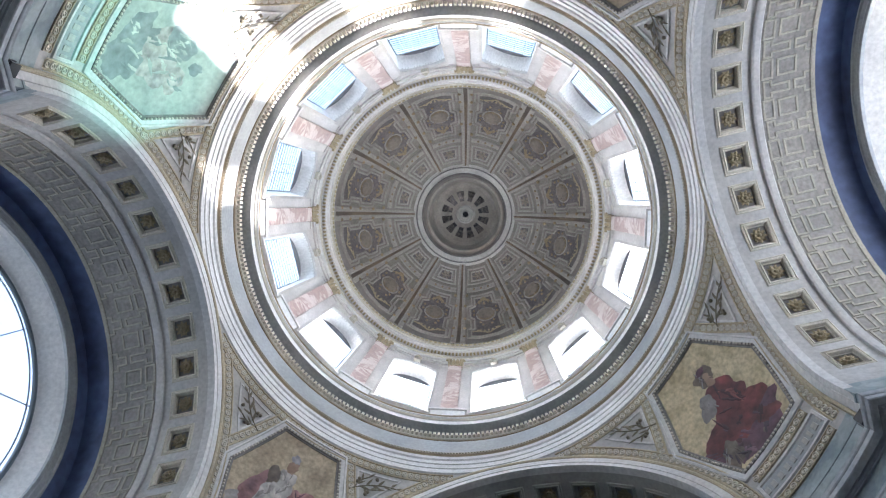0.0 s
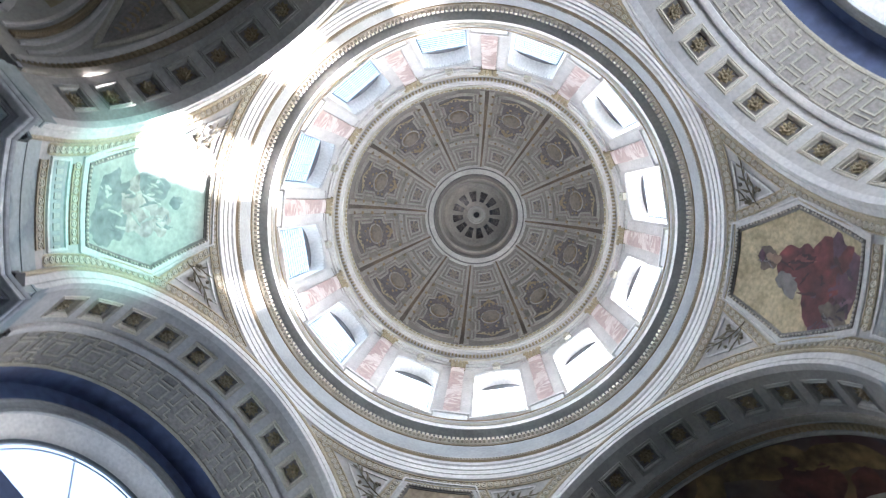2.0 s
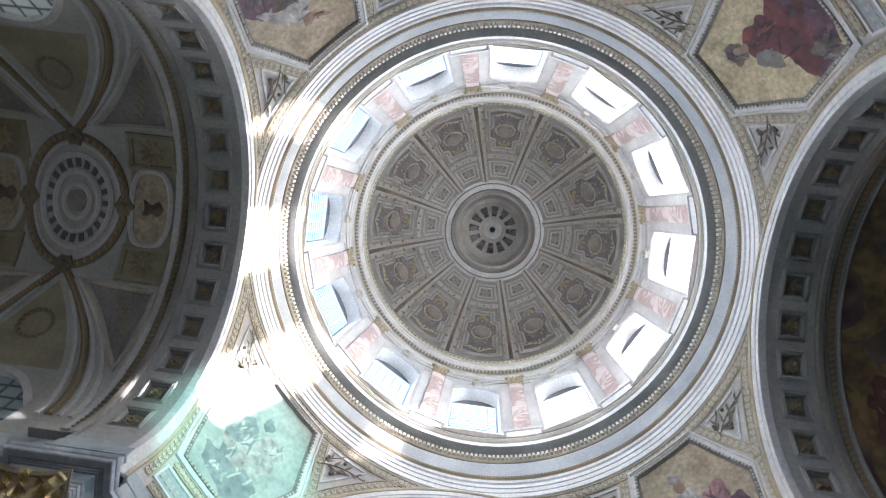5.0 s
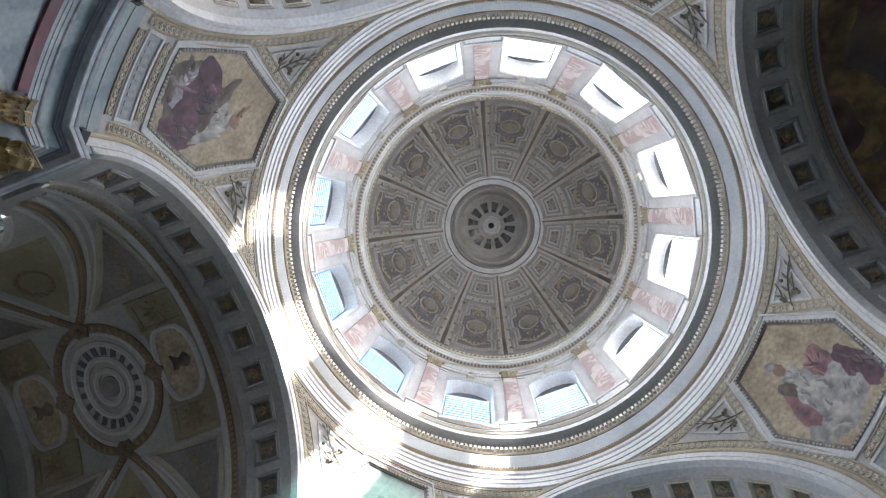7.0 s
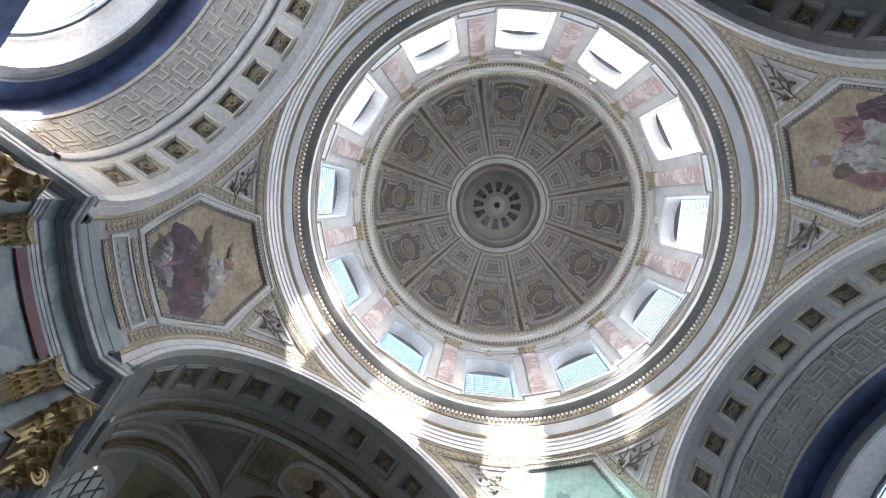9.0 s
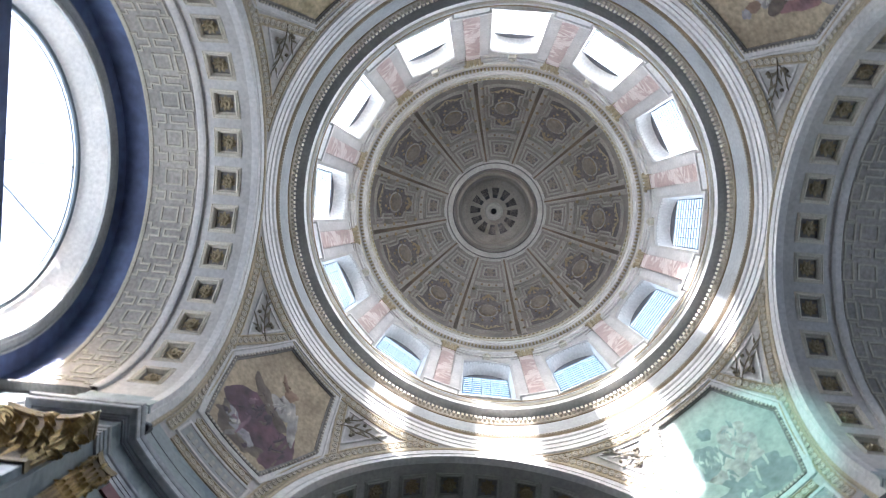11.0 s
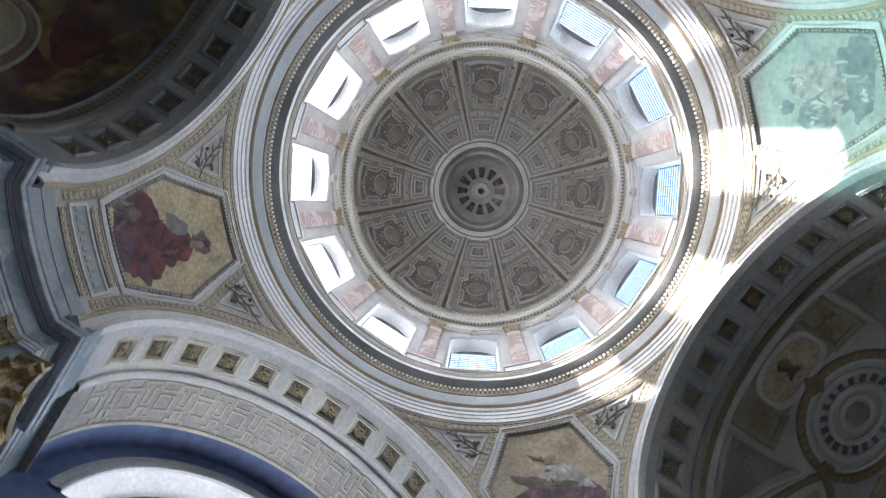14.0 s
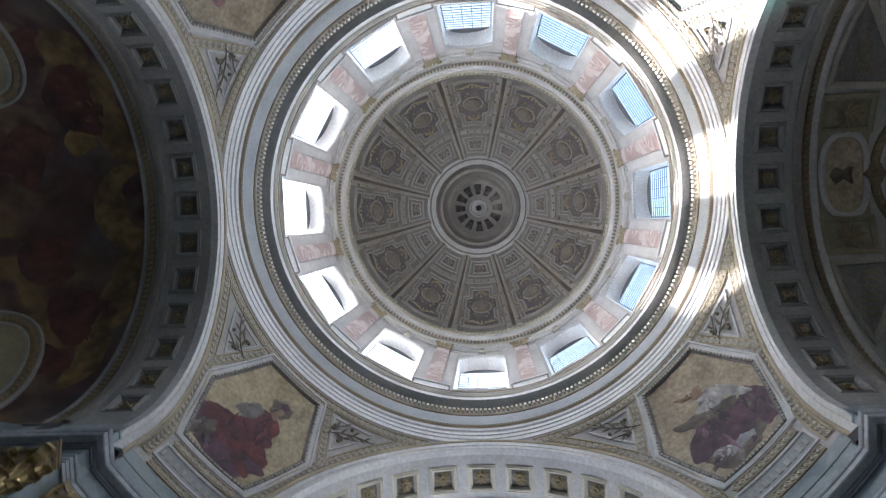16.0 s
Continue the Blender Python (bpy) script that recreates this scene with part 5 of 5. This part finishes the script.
for ss in (-1, 1):
    edge = []
    for sy in (-1, 1):
        pts = []
        for i in range(15):
            t = i / 14
            pts.append((ss * (3.4 + 8.4 * t), WY + sy * 3.9 * (1 - (1 - t) ** 2.0)))
        vault_line(pts, bandp, "groin_band", "brown", False, 2, "brown gilt groin band")
        for i in range(56):
            f = i / 56 * 14
            j = int(f)
            f -= j
            c = vp(pts[j][0] + (pts[j + 1][0] - pts[j][0]) * f, pts[j][1] + (pts[j + 1][1] - pts[j][1]) * f, 0.09)
            n = barrel_n(c)
            x = Vector((0, 1, 0))
            y = n.cross(x)
            shared("groinstud", lambda: Shape().disc((0, 0, 0), (1, 0, 0), (0, 1, 0), (0, 0, 1), [(0.09, 0), (0.07, 0.05), (0.02, 0.07)], 7), "band_stud", "oldgold", east, Matrix(((x.x, y.x, n.x, c.x), (x.y, y.y, n.y, c.y), (x.z, y.z, n.z, c.z), (0, 0, 0, 1))))
        for off, pf in ((-0.5, thin), (0.45, thin), (0.95, thin)):
            vault_line([(a, WY + (b - WY) * (1 + off / 3.9) + sy * off * 0.35 * (1 - i / 14)) for i, (a, b) in enumerate(pts)][1 if off > 0 else 2:], pf, "groin_moulding", "field", False, 2)
        edge.append([(a + ss * 0.75, WY + (b - WY) * 0.78) for a, b in pts if abs(a) < 8.7])
        corner = [(ss * 4.2, WY + sy * 4.95), (ss * 4.0, WY + sy * 1.3), (ss * 5.0, WY + sy * 2.2), (ss * 6.2, WY + sy * 3.1), (ss * 7.3, WY + sy * 3.85), (ss * 8.5, WY + sy * 4.75)]
        vault_line(corner, bead, "corner_frame", "keys")
        cen = (ss * 5.3, WY + sy * 4.0)
        Shape().add([vp(cen[0] + (a - cen[0]) * q, cen[1] + (b - cen[1]) * q, 0.014) for q in (0.02, 0.5, 0.96) for a, b in corner], [(r * 6 + i, r * 6 + (i + 1) % 6, (r + 1) * 6 + (i + 1) % 6, (r + 1) * 6 + i) for r in range(2) for i in range(6)]).put("corner_panel", "recess", east, "grey-brown triangular panel")
        o = Shape()
        for i in range(8):
            c = vp(ss * (4.6 + 0.36 * i), WY + sy * (3.5 + 0.14 * i))
            n = barrel_n(c)
            for q in (-1, 1):
                w = (Vector((0, q * 0.7, 0)) + (vp(ss * 5, WY) - vp(ss * 4, WY)).normalized() * 0.6).normalized()
                o.leaf(c, w, n.cross(w), n, 0.42, 0.18, 0.3)
        o.put("leaf_spray", "oldgold", east, "dull gilded leaf spray")
    e0, e1 = edge
    Shape().grid(lambda u, v: vp(e0[round(u)][0], e0[round(u)][1] + (e1[round(u)][1] - e0[round(u)][1]) * v, 0.012), len(e0) - 1, 4, 0, len(e0) - 1).put("lunette_panel", "olive", east, "olive painted lunette")
    o = Shape()
    for i in range(16):
        a = TAU * i / 16
        c = vp(ss * 6.6 + 0.75 * math.cos(a), WY + 0.75 * math.sin(a), 0.03)
        n = barrel_n(c)
        m = vp(ss * 6.6, WY)
        w = n.cross((c - m).normalized())
        o.leaf(c, w, n.cross(w), n, 0.42, 0.24, 0.3)
    o.put("stucco_wreath", "brown", east, "brown stucco wreath")
for i in range(44):
    a = TAU * i / 44
    c = vp(STRETCH * 2.50 * math.cos(a), WY + 2.50 * math.sin(a), 0.11)
    n = barrel_n(c)
    x = Vector((0, 1, 0))
    m = Matrix((( x.x, n.cross(x).x, n.x, c.x), (x.y, n.cross(x).y, n.y, c.y), (x.z, n.cross(x).z, n.z, c.z), (0, 0, 0, 1)))
    shared("wheelstud", lambda: Shape().disc((0, 0, 0), (1, 0, 0), (0, 1, 0), (0, 0, 1), [(0.13, 0), (0.10, 0.07), (0.03, 0.09)], 8), "band_stud", "oldgold", east, m)
vault_line([(s_, 15.72) for s_ in np.linspace(-12.8, 12.8, 41)], wide, "garland_band", "brown", False, 1, "brown stucco garland band")
for th in np.linspace(-86, 86, 90):
    c = barrel_point(th, 15.72, 0.10, R_E)
    n = barrel_n(c)
    x = Vector((0, 1, 0))
    m = Matrix(((x.x, n.cross(x).x, n.x, c.x), (x.y, n.cross(x).y, n.y, c.y), (x.z, n.cross(x).z, n.z, c.z), (0, 0, 0, 1)))
    shared("edgestud", lambda: Shape().leaf((-0.10, -0.14, 0.05), (0.6, 0.8, 0), (-0.8, 0.6, 0), (0, 0, 1), 0.34, 0.22, 0.22), "edge_leaf", "oldgold", east, m)
for y_ in (16.05, 26.65):
    vault_line([(s_, y_) for s_ in np.linspace(-12.8, 12.8, 41)], wide, "vault_edge", "field", False, 1)


def clerestory_window(ss):
    """A low window at the foot of each side of the vault, between the groins."""
    e = anchor("window", "low arched clerestory window with thin iron bars", "window", "clerestory windows", "structure", rz(-90))
    s0, s1, y0, y1 = ss * 9.3, ss * 13.0, 18.75, 23.95
    Shape().grid(lambda u, v: vp(u, v, -0.25), 8, 1, s0, s1, y0, y1).put("pane", "dull_glass", e, "dull greenish panes")
    for i in range(7):
        y = y0 + (y1 - y0) * i / 6
        Shape().sweep(path_frames([vp(a, y, -0.2) for a in np.linspace(s0, s1, 9)], barrel_n), [(-0.03, 0), (-0.03, 0.06), (0.03, 0.06), (0.03, 0)]).put("upright_bar", "iron", e)
    for i in range(5):
        a = s0 + (s1 - s0) * i / 5
        Shape().sweep(path_frames([vp(a, y, -0.2) for y in (y0, y1)], barrel_n), [(-0.03, 0), (-0.03, 0.06), (0.03, 0.06), (0.03, 0)]).put("cross_bar", "iron", e)
    rim = [vp(ss * head_cut(y), y, 0.0) for y in np.linspace(y0, y1, 13)]
    Shape().sweep(path_frames(rim, barrel_n), [(-0.16, -0.25), (-0.16, 0.10), (0.16, 0.10), (0.16, -0.25)]).put("window_frame", "field", e)
    return e


for ss in (-1, 1):
    clerestory_window(ss)
for s_, y_ in ((0, WY - 2.5), (0, WY + 2.5), (2.5 * STRETCH, WY), (-2.5 * STRETCH, WY)):
    c = vp(s_, y_)
    n = barrel_n(c)
    x = Vector((0, 1, 0))
    o = Shape().disc(c, x, n.cross(x), n, [(0.50, 0.08), (0.46, 0.2), (0.2, 0.26), (0.1, 0.34)], 12, 0.12, 6)
    o.put("knot_rosette", "brown", east, "brown knot rosette")
for cy in (WY - 3.85, WY + 3.85):
    Shape().grid(lambda u, v: vp(u, cy + v, 0.006), 12, 1, -3.7, 3.7, -1.25, 1.1).put("panel_ground", "olive", east)

# ---- apse to the west ----
west = anchor("vault_west", "dark painted apse half dome", "vault", kind="structure", m=rz(90))
Shape().grid(lambda u, v: barrel_point(u, v), 60, 1, -91, 91, 15.3, 16.2).put("apse_band", "warmgrey", west)
fr = [(Vector((0, 16.1, Z_SPR)), Vector((math.sin(radians(t)), 0, math.cos(radians(t)))), Vector((0, -1, 0))) for t in np.linspace(-91, 91, 61)]
Shape().sweep(fr, [(8.3, 0.06), (8.2, 0.05), (8.17, 0), (8.2, -0.06), (8.4, -0.1)], ends=False).put("apse_rib", "warmgrey", west)
Shape().sweep(fr, [(8.32, 0.52), (8.24, 0.50), (8.22, 0.36), (8.24, 0.20), (8.32, 0.18)], ends=False).put("garland_band", "brown", west, "brown stucco garland band")
for th in np.linspace(-86, 86, 84):
    c = barrel_point(th, 15.74, 0.08)
    n = barrel_n(c)
    x = Vector((0, 1, 0))
    y = n.cross(x)
    shared("apseleaf", lambda: Shape().leaf((-0.10, -0.14, 0.0), (0.6, 0.8, 0), (-0.8, 0.6, 0), (0, 0, 1), 0.34, 0.22, 0.25), "edge_leaf", "oldgold", west, Matrix(((x.x, y.x, n.x, c.x), (x.y, y.y, n.y, c.y), (x.z, y.z, n.z, c.z), (0, 0, 0, 1))))


def apsep(u, v):
    """u: degrees round the half circle, v: degrees up."""
    a, b = radians(u), radians(v)
    r = 8.35
    return Vector((r * math.cos(a) * math.cos(b), 16.2 + r * math.sin(a) * math.cos(b), Z_SPR + r * math.sin(b)))


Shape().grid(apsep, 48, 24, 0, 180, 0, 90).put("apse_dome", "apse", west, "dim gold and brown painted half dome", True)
Shape().grid(lambda u, v: apsep(u, 0) - Vector((0, 0, v)), 48, 1, 0, 180, 0, Z_SPR).put("apse_wall", "bluegrey", west)
c0 = Vector((0, 16.2, Z_SPR))
for u0 in (38, 142):
    pts = [c0 + (apsep(u0 + 19 * math.cos(a), 2 + 35 * math.sin(a)) - c0) for a in np.linspace(0, math.pi, 21)]
    nf = lambda p: (c0 - p).normalized()
    Shape().sweep(path_frames(pts, nf), [(-0.37, 0), (-0.36, 0.14), (-0.24, 0.16), (-0.20, 0.06), (0.20, 0.06), (0.24, 0.16), (0.36, 0.14), (0.37, 0)]).put("apse_window_arch", "vault", west, "grey moulded arch")
    band_ = Shape().sweep(path_frames(pts, nf), [(-0.19, 0.05), (-0.16, 0.10), (0.16, 0.10), (0.19, 0.05)]).put("ornament_band", "brown", west, "brown ornament band")
    for p, q in zip(pts, pts[1:]):
        for f in (0.2, 0.6):
            c = p.lerp(q, f) + nf(p) * 0.10
            n = nf(c)
            x = (q - p).normalized()
            y = n.cross(x)
            shared("apsestud", lambda: Shape().disc((0, 0, 0), (1, 0, 0), (0, 1, 0), (0, 0, 1), [(0.13, -0.02), (0.10, 0.05), (0.03, 0.07)], 7), "band_stud", "oldgold", band_, Matrix(((x.x, y.x, n.x, c.x), (x.y, y.y, n.y, c.y), (x.z, y.z, n.z, c.z), (0, 0, 0, 1))))
    Shape().add([on + (c0 - on).normalized() * 0.02 for on in pts] + [apsep(u0, 2)], [(i, i + 1, 21) for i in range(20)]).put("apse_lunette", "olive", west)


def apse_patch(u, v, ru, rv, mat, seed):
    """An uneven patch of dim paint on the half dome; sizes in degrees."""
    rnd = random.Random(seed)
    ph = [rnd.uniform(0, TAU) for _ in range(5)]
    n = 28
    vs = []
    for ring_ in (0.02, 0.55, 1.0):
        for i in range(n):
            a = TAU * i / n
            w = ring_ * (1 + 0.25 * sum(math.sin((q + 2) * a + ph[q]) / (q + 1.5) for q in range(5)))
            p = apsep(min(max(u + ru * w * math.cos(a) / max(math.cos(radians(v)), 0.2), 1), 179), min(max(v + rv * w * math.sin(a), 1), 89))
            vs.append(p + (c0 - p).normalized() * (0.02 + 0.002 * (seed % 9)))
    fs = [(r * n + i, r * n + (i + 1) % n, (r + 1) * n + (i + 1) % n, (r + 1) * n + i) for r in range(2) for i in range(n)]
    build("painted_shape", vs, fs, mat, west, smooth=True)


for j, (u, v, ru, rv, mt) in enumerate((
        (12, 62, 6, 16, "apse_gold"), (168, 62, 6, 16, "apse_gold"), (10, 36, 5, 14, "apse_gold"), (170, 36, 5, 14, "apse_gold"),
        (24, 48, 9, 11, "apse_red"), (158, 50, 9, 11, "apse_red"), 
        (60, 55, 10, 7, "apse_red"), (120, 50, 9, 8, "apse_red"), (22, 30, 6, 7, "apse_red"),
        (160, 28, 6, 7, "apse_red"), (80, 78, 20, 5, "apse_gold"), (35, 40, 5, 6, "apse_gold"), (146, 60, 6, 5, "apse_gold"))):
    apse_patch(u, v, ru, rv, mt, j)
